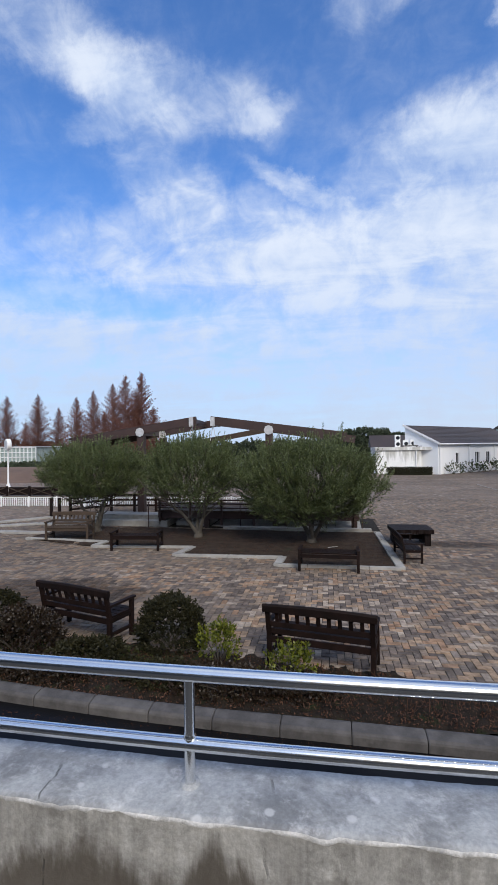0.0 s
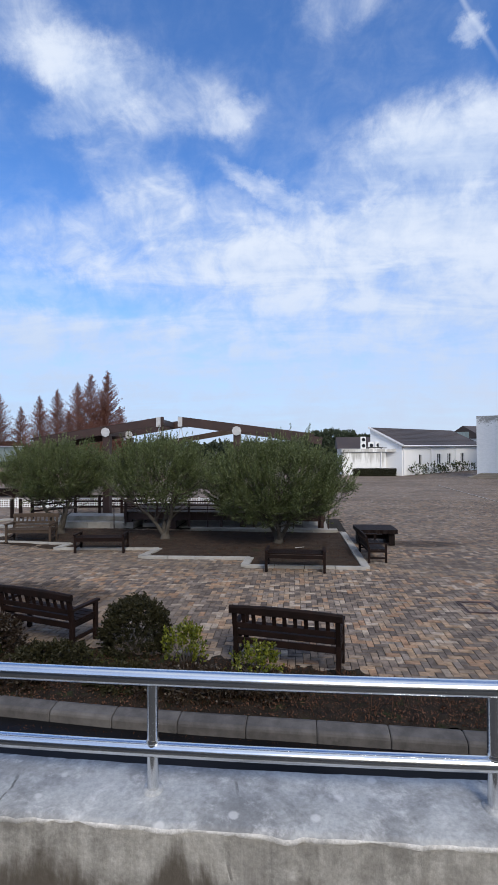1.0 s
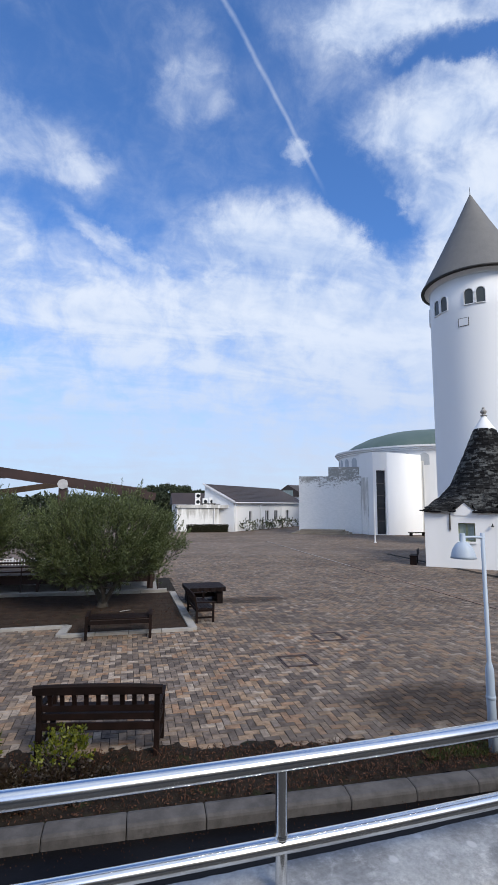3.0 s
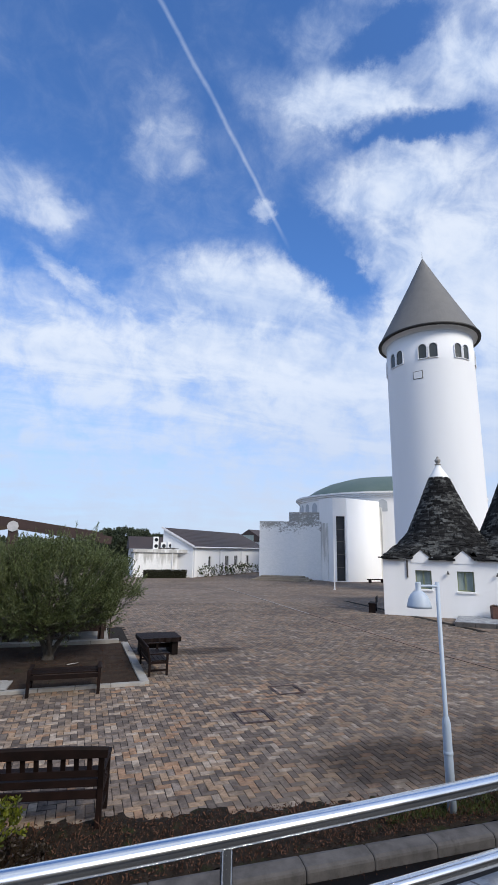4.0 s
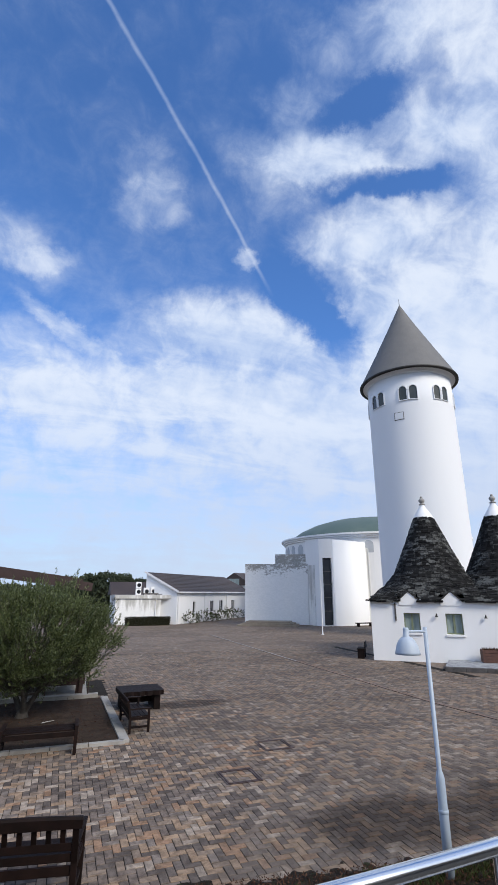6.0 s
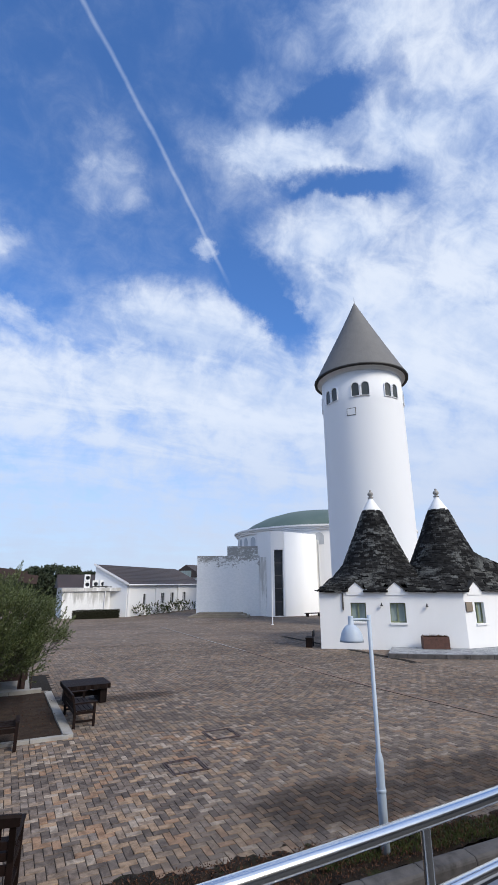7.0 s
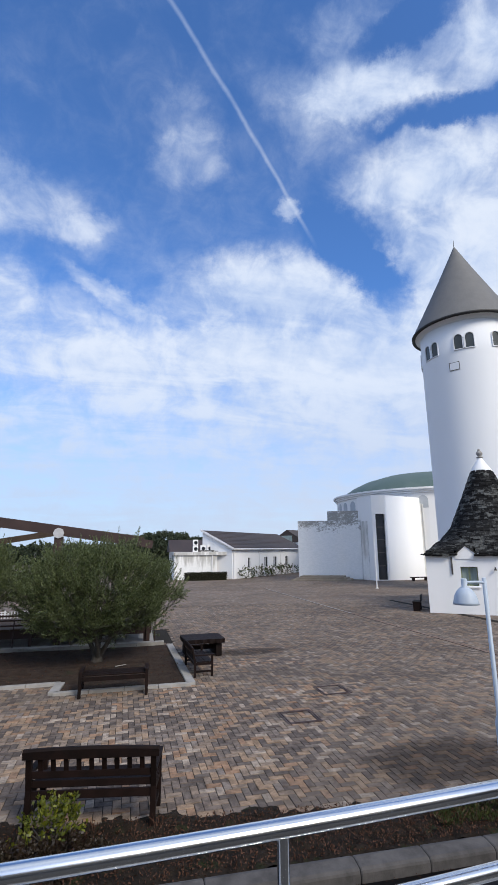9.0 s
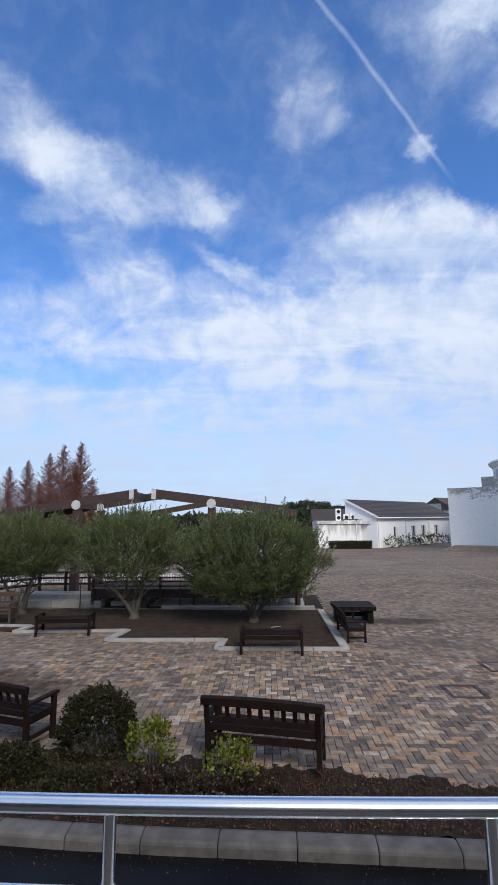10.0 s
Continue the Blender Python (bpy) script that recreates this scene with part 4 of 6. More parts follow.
while len(pts) < 1800:
    u, v = rng.uniform(-9.8, 1.4), rng.uniform(11.9, 16.5)
    if any(a <= u <= b and v >= c for a, b, c in ((-9.8, -7.1, 14.2), (-7.0, -4.2, 13.6), (-4.15, -1.4, 12.65), (-1.3, 1.4, 11.95))):
        pts.append((u, v, 0.05))
V, F = leaf_cloud(np.array(pts), np.tile([0, 0, 0.12], (len(pts), 1)), 0.035, 0.010, 10, 0.6, 1, 0.02)
tagged(quads("leaf_litter", V, F, DEAD_LEAF), "dead leaves scattered on the tree bed", "leaf litter", "", "stuff")
stick = thing("fallen_stick", pose(-0.05, 13.9, 0.045, 0, 0, 12), "short pale stick lying on the soil", "stick")
part("twig", pipe([(-0.14, 0, 0.0), (0.0, 0.01, 0.012), (0.15, 0.05, 0.01)], [0.012, 0.011, 0.007], 7), PALE_STONE, stick, smooth=True)
part("side_twig", pipe([(0.0, 0.01, 0.012), (0.05, -0.05, 0.015)], [0.008, 0.004], 6), PALE_STONE, stick, smooth=True)
# grass and weeds
px = np.concatenate([rng.uniform(3.6, 9.5, 2600), rng.uniform(-5.5, -2.3, 900)])
py = np.array([(bed_edge(v) - rng.uniform(0.02, 0.45 if v > 0 else 0.8)) for v in px])
pts = np.stack([px, py, np.full_like(px, 0.03)], 1)
V, F = leaf_cloud(pts, np.tile([0, 0, 1.0], (len(px), 1)), 0.055, 0.004, 8, 0.45, 5, 0.02)
tagged(quads("grass", V, F, GREEN_LEAF), "thin green grass and weeds on the planted strip", "grass", "", "stuff")
px = rng.uniform(-0.5, 6.0, 60)
py = np.array([5.45 + (bed_edge(v) - 5.5) * u for v, u in zip(px, rng.random(60))])
V, F = leaf_cloud(np.stack([px, py, np.full(60, 0.04)], 1), np.tile([0, 0, 1.0], (60, 1)), 0.16, 0.003, 9, 0.5, 6, 0.02)
tagged(quads("dry_stalks", V, F, DEAD_LEAF), "dry bare stalks standing in the soil", "weeds", "", "stuff")

# ---- bell lamp on a pole ----
lamp = thing("bell_lamp_post", pose(4.44, 5.55, 0.0, 0, 0, 0), "pale blue-grey lamp post with a bell-shaped shade", "lamp post")
part("pole", lathe([(0.0, -0.03), (0.052, -0.03), (0.052, 0.68), (0.050, 0.70), (0.050, 0.98), (0.036, 1.04), (0.026, 1.06), (0.0245, 2.60), (0.0, 2.605)], 20), LAMP_BLUE, lamp, smooth=True)
part("clamp_band", lathe([(0.053, 0.645), (0.057, 0.65), (0.057, 0.68), (0.053, 0.685)], 20), LAMP_BLUE, lamp, smooth=True)
part("arm", pipe([(0, 0, 2.545), (-0.12, -0.01, 2.555), (-0.28, -0.02, 2.555)], 0.016, 10), LAMP_BLUE, lamp, smooth=True)
shade = part("shade", lathe([(0.0, 2.60), (0.030, 2.60), (0.034, 2.585), (0.034, 2.50), (0.060, 2.49), (0.095, 2.455), (0.125, 2.40), (0.142, 2.33), (0.150, 2.300), (0.144, 2.300), (0.118, 2.395), (0.06, 2.478), (0.0, 2.485)], 28, (-0.30, -0.02)), LAMP_BLUE, lamp, smooth=True)
part("bulb", lathe([(0.0, 2.34), (0.035, 2.36), (0.045, 2.40), (0.02, 2.47), (0.0, 2.475)], 16, (-0.30, -0.02)), WHITE_PAINT, shade, smooth=True)

# ---- stone-roofed house ----
P0, P1, P2, P3 = (13.78, 21.24), (19.13, 17.24), (22.5, 17.19), (28.0, 17.05)
EAVE = 2.60
house = thing("stone_roofed_house", pose(0, 0, 0), "white house under dark stone roofs with two tall cones", "house")
W = along(P0, P1)
L01, L12, L23 = (math.dist(a, b) for a, b in ((P0, P1), (P1, P2), (P2, P3)))
HOLES01 = [(1.50, 2.22, 1.24, 2.10), (3.34, 4.06, 1.20, 2.10)]
HOLES12 = [(0.66, 1.26, 1.18, 2.12)]
bm = wall_bm(L01, 0.0, EAVE, 0.45, HOLES01)
bmesh.ops.transform(bm, matrix=W, verts=bm.verts)
part("wall", bm, STUCCO, house)
bm = wall_bm(L12, 0.0, EAVE, 0.45, HOLES12)
bmesh.ops.transform(bm, matrix=along(P1, P2), verts=bm.verts)
part("wall", bm, STUCCO, house)
bm = wall_bm(L23, 0.0, EAVE, 0.45)
bmesh.ops.transform(bm, matrix=along(P2, P3), verts=bm.verts)
part("wall", bm, STUCCO, house)
GABLES = ((P0, P1, 1.78), (P0, P1, 3.64), (P1, P2, 0.72))


def by_gable(x, y):
    """Whether a place lies where a gable stands in front of the roof's edge."""
    for a, b, c in GABLES:
        q = along(a, b).inverted() @ Vector((x, y, 0))
        if abs(q.x - c) < 0.50 and q.y < 0.06:
            return True
    return False


P0B, P3B = (P0[0] + 3.6, P0[1] + 4.8), (28.0, 25.0)
for a, b in ((P0B, P0), (P3, P3B), (P3B, P0B)):
    bm = wall_bm(math.dist(a, b), 0.0, EAVE, 0.45)
    bmesh.ops.transform(bm, matrix=along(a, b), verts=bm.verts)
    part("wall", bm, STUCCO, house)


def gable_window(m, hole, centre):
    """A small white gable over a deep-set window with two casements."""
    u0, u1, v0, v1 = hole
    bm = bmesh.new()
    half, top = 0.46, 3.06
    front = [(centre - half, 2.45), (centre + half, 2.45), (centre + half, 2.66), (centre, top), (centre - half, 2.66)]
    a = [bm.verts.new((u, -0.035, z)) for u, z in front]
    b = [bm.verts.new((u, 0.9, z)) for u, z in front]
    bm.faces.new(a), bm.faces.new(b[::-1])
    for i in range(5):
        bm.faces.new((a[i], b[i], b[(i + 1) % 5], a[(i + 1) % 5]))
    bmesh.ops.transform(bm, matrix=m, verts=bm.verts)
    part("gable", bm, STUCCO, house)
    for s in (-1, 1):
        bm = bmesh.new()
        beam(bm, (centre + s * (half + 0.06), 0.12, 2.635), (centre, 0.12, top + 0.035), 0.38, 0.06, (0, 0, 1))
        bmesh.ops.transform(bm, matrix=m, verts=bm.verts)
        part("gable_slab", bm, DARK_STONE, house)
    win = thing("window", m @ pose(u0, 0.0, v0), "", "")
    for key in list(win.keys()):
        del win[key]
    win.parent = house
    w, h = u1 - u0, v1 - v0
    for bmx, nm, mt in ((bx(0, w, 0.20, 0.225, 0, h), "pane", CURTAIN_GLASS),
                        (bx(0, 0.05, 0.15, 0.20, 0, h), "frame_side", FRAME_GREEN), (bx(w - 0.05, w, 0.15, 0.20, 0, h), "frame_side", FRAME_GREEN),
                        (bx(0.05, w - 0.05, 0.15, 0.20, 0, 0.06), "frame_bottom", FRAME_GREEN), (bx(0.05, w - 0.05, 0.15, 0.20, h - 0.05, h), "frame_head", FRAME_GREEN),
                        (bx(w / 2 - 0.04, w / 2 + 0.04, 0.15, 0.20, 0.06, h - 0.05), "mullion", FRAME_GREEN),
                        (bx(-0.05, w + 0.05, -0.06, 0.15, -0.09, -0.004, bevel=0.01), "sill", STUCCO)):
        part(nm, bmx, mt, win)


gable_window(W, HOLES01[0], 1.78)
gable_window(W, HOLES01[1], 3.64)
gable_window(along(P1, P2), HOLES12[0], 0.72)

C1, C2 = (17.56, 21.38), (20.65, 19.58)
PROFILE = [(0.0, 7.3), (0.50, 6.85), (1.0, 5.62), (1.75, 3.95), (2.3, 3.30), (3.0, 2.95), (4.2, 2.75), (9.0, 2.65)]
PR, PZ = [p[0] for p in PROFILE], [p[1] for p in PROFILE]
OUT = [P0, P1, P2, P3, P3B, P0B]


def roof_gap(x, y):
    """How far a place lies inside the roof's edge."""
    best = 9.0
    for (ax, ay), (bx_, by_) in zip(OUT, OUT[1:] + OUT[:1]):
        ln = math.hypot(bx_ - ax, by_ - ay)
        best = min(best, ((bx_ - ax) * (y - ay) - (by_ - ay) * (x - ax)) / ln)
    return best + 0.16


def roof_z(x, y):
    top = max(*(np.interp(math.dist((x, y), c), PR, PZ) for c in (C1, C2)), 3.82 + 0.12 * max(0.0, 26.0 - max(x, 21.2)) ** 1.5 - 0.40 * abs(y - 19.5) - 1.8 * max(0.0, 21.2 - x))
    g = max(0.0, roof_gap(x, y))
    eave = EAVE + 0.06 + 0.75 * g + 1.8 * g * g
    h = max(0.0, 0.6 - abs(top - eave))
    return max(EAVE + 0.05, min(top, eave) - h * h / 2.4)


vs, fs, idx = [], [], {}
step = 0.10
for i in range(int(16 / step)):
    for j in range(int(13 / step)):
        x, y = 13.2 + i * step, 16.6 + j * step
        if roof_gap(x, y) > -0.02 and not by_gable(x, y):
            idx[i, j] = len(vs)
            vs.append((x, y, roof_z(x, y) + 0.02 * noise.noise((x * 6, y * 6, 0))))
for (i, j) in idx:
    q = [(i, j), (i + 1, j), (i + 1, j + 1), (i, j + 1)]
    if all(k in idx for k in q):
        fs.append([idx[k] for k in q])
ob = quads("roof", vs, fs, ROOF_STONE, True)
ob.parent = house
# slabs: courses round each cone, loose slabs over the skirt, a row along the eave
rng = np.random.default_rng(21)


def slab_boxes(rows):
    V, F = [], []
    for x, y, z, ang, pit, l, w, h in rows:
        c, s = math.cos(ang), math.sin(ang)
        cp, sp = math.cos(pit), math.sin(pit)
        o = len(V)
        for a in (-l / 2, l / 2):
            for b in (-w / 2, w / 2):
                for k in (-h / 2, h / 2):
                    jx, jy, jz = rng.normal(0, 0.008, 3)
                    bb, kk = b * cp - k * sp, b * sp + k * cp
                    V.append((x + a * c - bb * s + jx, y + a * s + bb * c + jy, z + kk + jz))
        F += [tuple(o + i for i in q) for q in ((0, 1, 3, 2), (4, 6, 7, 5), (0, 4, 5, 1), (2, 3, 7, 6), (0, 2, 6, 4), (1, 5, 7, 3))]
    return V, F




def lie(x, y, l, w, h):
    """A slab that lies on the roof, its long side level, its lower edge a little raised."""
    e = 0.06
    gx, gy = (roof_z(x + e, y) - roof_z(x - e, y)) / (2 * e), (roof_z(x, y + e) - roof_z(x, y - e)) / (2 * e)
    return x, y, roof_z(x, y) + rng.uniform(0.0, 0.022), math.atan2(gy, gx) - math.pi / 2, math.atan(math.hypot(gx, gy)) - 0.10 + rng.normal(0, 0.04), l, w, h


rows = []
for cx, cy in (C1, C2):
    z = 3.0
    while z < 6.84:
        r = float(np.interp(-z, [-q for q in PZ], PR))
        a = rng.uniform(0, 1)
        while a < 2 * math.pi + 0.5:
            l = rng.uniform(0.14, 0.36)
            x, y = cx + r * math.cos(a), cy + r * math.sin(a)
            if abs(roof_z(x, y) - z) < 0.12 and roof_gap(x, y) > 0.05 and math.cos(a - math.atan2(-cy, -cx)) > -0.35:
                rows.append(lie(x, y, l * 0.96, rng.uniform(0.12, 0.17), rng.uniform(0.03, 0.045)))
            a += l / r
        z += 0.105
for _ in range(5200):
    x, y = rng.uniform(13.6, 27.9), rng.uniform(16.9, 24)
    if roof_gap(x, y) > 0.05 and not by_gable(x, y) and min(math.dist((x, y), c) for c in (C1, C2)) > 2.0:
        rows.append(lie(x, y, rng.uniform(0.2, 0.42), rng.uniform(0.13, 0.2), rng.uniform(0.03, 0.045)))
for (a, b) in ((P0, P1), (P1, P2), (P2, P3)):
    ln, u = math.dist(a, b), 0.0
    ang = math.atan2(b[1] - a[1], b[0] - a[0])
    nxv, nyv = math.sin(ang), -math.cos(ang)
    while u < ln:
        l = rng.uniform(0.25, 0.5)
        x, y = a[0] + (b[0] - a[0]) * (u + l / 2) / ln, a[1] + (b[1] - a[1]) * (u + l / 2) / ln
        if not by_gable(x, y):
            rows.append((x + nxv * 0.04, y + nyv * 0.04, EAVE + 0.045 + rng.normal(0, 0.012), ang, 0.12, l * 0.98, 0.34, 0.075))
        u += l
V, F = slab_boxes(rows)
ob = quads("roof_slabs", V, F, ROOF_STONE)
ob.parent = house
tagged(ob, "rough dark grey stone slabs in uneven courses", kind="stuff")
for c in (C1, C2):
    cap = part("cone_cap", lathe([(0.53, 6.80), (0.50, 6.90), (0.36, 7.12), (0.22, 7.34), (0.13, 7.50), (0.10, 7.56), (0.0, 7.58)], 28, c), STUCCO, house, "white plastered cone tip", True)
    part("finial", lathe([(0.0, 7.55), (0.15, 7.56), (0.17, 7.60), (0.08, 7.64), (0.10, 7.68), (0.155, 7.76), (0.16, 7.82), (0.11, 7.90), (0.05, 7.94), (0.07, 7.97), (0.07, 8.01), (0.0, 8.05)], 20, c), PALE_STONE, cap, smooth=True)
# wall fittings: down pipe, sign box and wall lamps
part("drain_pipe", bar((1.14, -0.03, 1.75), (1.14, -0.03, 2.55), 0.07, 0.05, (0, 1, 0)), KERB, house).matrix_world = W
for m, u, z in ((W, 2.95, 1.95), (W, 5.02, 1.92)):
    wl = part("wall_lamp", lathe([(0.0, 0.16), (0.02, 0.15), (0.03, 0.09), (0.07, 0.0), (0.05, 0.0), (0.0, 0.06)], 14), BLACK, house, "small dark wall lamp")
    wl.matrix_world = m @ pose(u, -0.10, z)
ob = part("sign_box", bx(0.06, 0.46, -0.07, -0.004, 1.72, 2.14, bevel=0.01), STEP_STONE, house, "tan framed notice box")
ob.matrix_world = along(P1, P2)

# paved step in front of the house and the planter on it
stepm = thing("house_platform", pose(0, 0, 0), "low grey stone platform in front of the white house", "platform", kind="structure")
edge = [(14.70, 17.54), (16.55, 16.17), (19.06, 14.83), (24.0, 14.0), (30.0, 13.6)]
bm = bmesh.new()
lo, hi = [], []
poly = edge + [(30.0, 16.95), (22.5, 17.10), (19.10, 17.15), (16.35, 19.22)]
hi = [bm.verts.new((x, y, 0.15)) for x, y in poly]
lo = [bm.verts.new((x, y, -0.05)) for x, y in poly]
bm.faces.new(hi)
for i in range(len(poly)):
    bm.faces.new((lo[i], lo[(i + 1) % len(poly)], hi[(i + 1) % len(poly)], hi[i]))
part("platform_top", bm, CONCRETE, stepm)
for (x0, y0), (x1, y1) in zip(edge, edge[1:]):
    ln = math.hypot(x1 - x0, y1 - y0)
    cnt = max(1, round(ln / 0.9))
    for i in range(cnt):
        a, b = (i + 0.006) / cnt, (i + 0.994) / cnt
        part("edge_stone", bar((x0 + (x1 - x0) * a, y0 + (y1 - y0) * a, 0.06), (x0 + (x1 - x0) * b, y0 + (y1 - y0) * b, 0.06), 0.2, 0.2, bevel=0.015), KERB, stepm)
planter = thing("planter_box", W @ pose(4.62, -0.72, 0.15, 0, 0, 6), "reddish-brown wooden planter box with dry plants", "planter")
for i in range(4):
    part("board", bx(0, 1.15, 0, 0.03, 0.02 + i * 0.125, 0.135 + i * 0.125, bevel=0.004), PLANTER_WOOD, planter)
    part("board", bx(0, 1.15, 0.42, 0.45, 0.02 + i * 0.125, 0.135 + i * 0.125, bevel=0.004), PLANTER_WOOD, planter)
for x in (0.0, 1.12):
    part("end_board", bx(x, x + 0.03, 0.031, 0.419, 0.0, 0.52), PLANTER_WOOD, planter)
part("soil", bx(0.031, 1.119, 0.031, 0.419, 0.3, 0.44), SOIL, planter)
V, F = leaf_cloud(np.stack([rng.uniform(0.05, 1.1, 160), rng.uniform(0.06, 0.4, 160), np.full(160, 0.44)], 1), np.tile([0, 0, 1.0], (160, 1)), 0.11, 0.008, 31, 0.7, 5, 0.06)
ob = quads("plants", V, F, DEAD_LEAF)
ob.parent = planter
# a small dark bench against the end wall
sb = thing("small_bench", pose(13.85, 22.05, 0, 0, 0, 53), "small dark bench beside the white house", "bench")
part("seat", bx(-0.45, 0.45, 0.0, 0.36, 0.40, 0.45), WOOD_DARK, sb)
for x in (-0.38, 0.38):
    part("leg", bx(x - 0.04, x + 0.04, 0.02, 0.34, 0, 0.40), WOOD_DARK, sb)
part("backrest", bx(-0.45, 0.45, -0.03, 0.0, 0.46, 0.75), WOOD_DARK, sb)

# ---- tower ----
TX, TY, TR = 25.55, 31.28, 3.40
FACE = math.atan2(0.3 - TY, 0.3 - TX)
tower = thing("round_tower", pose(TX, TY, 0), "tall white round tower under a grey conical roof", "tower")
seg = 96
WINS = [FACE + radians(-1 + 45 * k) for k in range(8)]
# the shaft, with arched openings let in as deep-set panes
part("shaft", lathe([(TR, 0.0), (TR, 17.2), (TR, 20.15), (TR - 0.35, 20.15), (TR - 0.35, 0.0)], seg), TOWER_WHITE, tower, smooth=True)
part("cornice", lathe([(TR + 0.02, 19.75), (TR + 0.10, 19.82), (TR + 0.10, 19.95), (3.86, 20.0), (3.86, 20.06), (TR, 20.1)], seg), TOWER_WHITE, tower, smooth=True)
part("roof", lathe([(3.80, 20.02), (3.97, 20.00), (4.0, 20.10), (3.90, 20.32), (2.6, 22.85), (1.3, 25.45), (0.06, 28.05), (0.0, 28.1)], seg), SLATE, tower)
part("roof_edge", lathe([(3.78, 19.98), (4.03, 19.96), (4.05, 20.10), (3.92, 20.14)], seg), BLACK, tower, smooth=True)
part("spike", pipe([(0, 0, 28.0), (0, 0, 28.75)], [0.03, 0.012], 8), KERB, tower)


def arch_bm(w, h, y0, y1):
    """A round-headed slab w wide and h high, standing on z = 0."""
    bm = bmesh.new()
    pts = [(-w / 2, 0), (w / 2, 0)] + [(w / 2 * math.cos(math.pi * k / 10), h - w / 2 + w / 2 * math.sin(math.pi * k / 10)) for k in range(11)]
    a, b = [bm.verts.new((x, y0, z)) for x, z in pts], [bm.verts.new((x, y1, z)) for x, z in pts]
    bm.faces.new(a), bm.faces.new(b[::-1])
    for i in range(len(pts)):
        bm.faces.new((a[i], b[i], b[(i + 1) % len(pts)], a[(i + 1) % len(pts)]))
    return bm


def arch_ring(w, h, rim, y0, y1):
    """A raised round-headed surround, rim wide, about an opening w by h."""
    bm = bmesh.new()

    def outline(g):
        r_ = w / 2 + g
        return [(-r_, -g)] + [(-r_ * math.cos(math.pi * k / 12), h - w / 2 + r_ * math.sin(math.pi * k / 12)) for k in range(13)] + [(r_, -g)]
    rings = [[bm.verts.new((x, y, z)) for x, z in outline(g)] for g, y in ((0.0, y1), (0.0, y0), (rim, y0), (rim, y1))]
    n = len(rings[0])
    for r0, r1 in zip(rings, rings[1:]):
        for k in range(n):
            bm.faces.new((r0[k], r0[(k + 1) % n], r1[(k + 1) % n], r1[k]))
    bmesh.ops.recalc_face_normals(bm, faces=bm.faces)
    return bm


for a in WINS:
    win = new("window")
    win.parent = tower
    at = pose(TR * math.cos(a), TR * math.sin(a), 17.50, 0, 0, math.degrees(a) + 90)
    win.matrix_local = at
    for turn in (-6.6, 6.6):
        inward = at.inverted() @ pose(TR * math.cos(a + radians(turn)), TR * math.sin(a + radians(turn)), 17.50, 0, 0, math.degrees(a) + 90 + turn)
        ob = part("pane", arch_bm(0.58, 1.16, -0.012, 0.10), GLASS_GREEN, win)
        ob.matrix_local = inward
        ob = part("surround", arch_ring(0.58, 1.16, 0.05, -0.075, 0.06), TOWER_WHITE, win)
        ob.matrix_local = inward
    part("column", pipe([(0, -0.06, 0.0), (0, -0.06, 0.80)], 0.05, 10), TOWER_WHITE, win)
    part("capital", bx(-0.11, 0.11, -0.12, 0.05, 0.80, 0.88, bevel=0.01), TOWER_WHITE, win)
a = FACE - radians(15)
pm = pose(TR * math.cos(a), TR * math.sin(a), 15.95, 0, 0, math.degrees(a) + 90)
for nm, b in (("plate", bx(-0.33, 0.33, -0.03, 0.05, 0, 0.55, bevel=0.01)), ("plate_rim", bx(-0.37, 0.37, -0.018, 0.05, -0.04, 0.59))):
    ob = part(nm, b, TOWER_WHITE if nm == "plate" else KERB, tower)
    ob.matrix_local = pm

# ---- domed hall ----
hall = thing("domed_hall", pose(0, 0, 0), "white round hall with a green dome and tall blank walls", "building")


def hall_wall(a, b, z1, thick, material, label="", z0=0.0, holes=(), name="wall"):
    bm = wall_bm(math.dist(a, b), z0, z1, thick, holes)
    bmesh.ops.transform(bm, matrix=along(a, b), verts=bm.verts)
    return part(name, bm, material, hall, label)


hall_wall((16.2, 47.3), (21.95, 44.75), 5.75, 0.5, HALL_WALL, "dirty white wall with flaking dark patches along its top")
hall_wall((19.2, 46.65), (22.3, 45.3), 6.75, 0.5, HALL_WALL, "dirty white wall with flaking dark patches along its top")
hall_wall((22.02, 45.3), (22.22, 42.75), 8.05, 0.14, STUCCO)
hall_wall((21.96, 44.7), (22.06, 43.6), 5.6, 0.2, ANNEX_WALL, "brown-stained narrow return wall")
hall_wall((22.22, 42.75), (23.60, 42.62), 8.05, 0.5, STUCCO, holes=[(0.36, 1.30, 0.05, 6.25)])
pm = along((22.22, 42.75), (23.60, 42.62))
win = new("window")
win.parent = hall
win.matrix_local = pm
part("pane", bx(0.36, 1.30, 0.24, 0.27, 0.05, 6.25), GLASS_DARK, win)
for z in (0.05, 1.30, 2.55, 3.75, 4.95, 6.19):
    part("glazing_bar", bx(0.36, 1.30, 0.19, 0.24, z, z + 0.06), KERB, win)
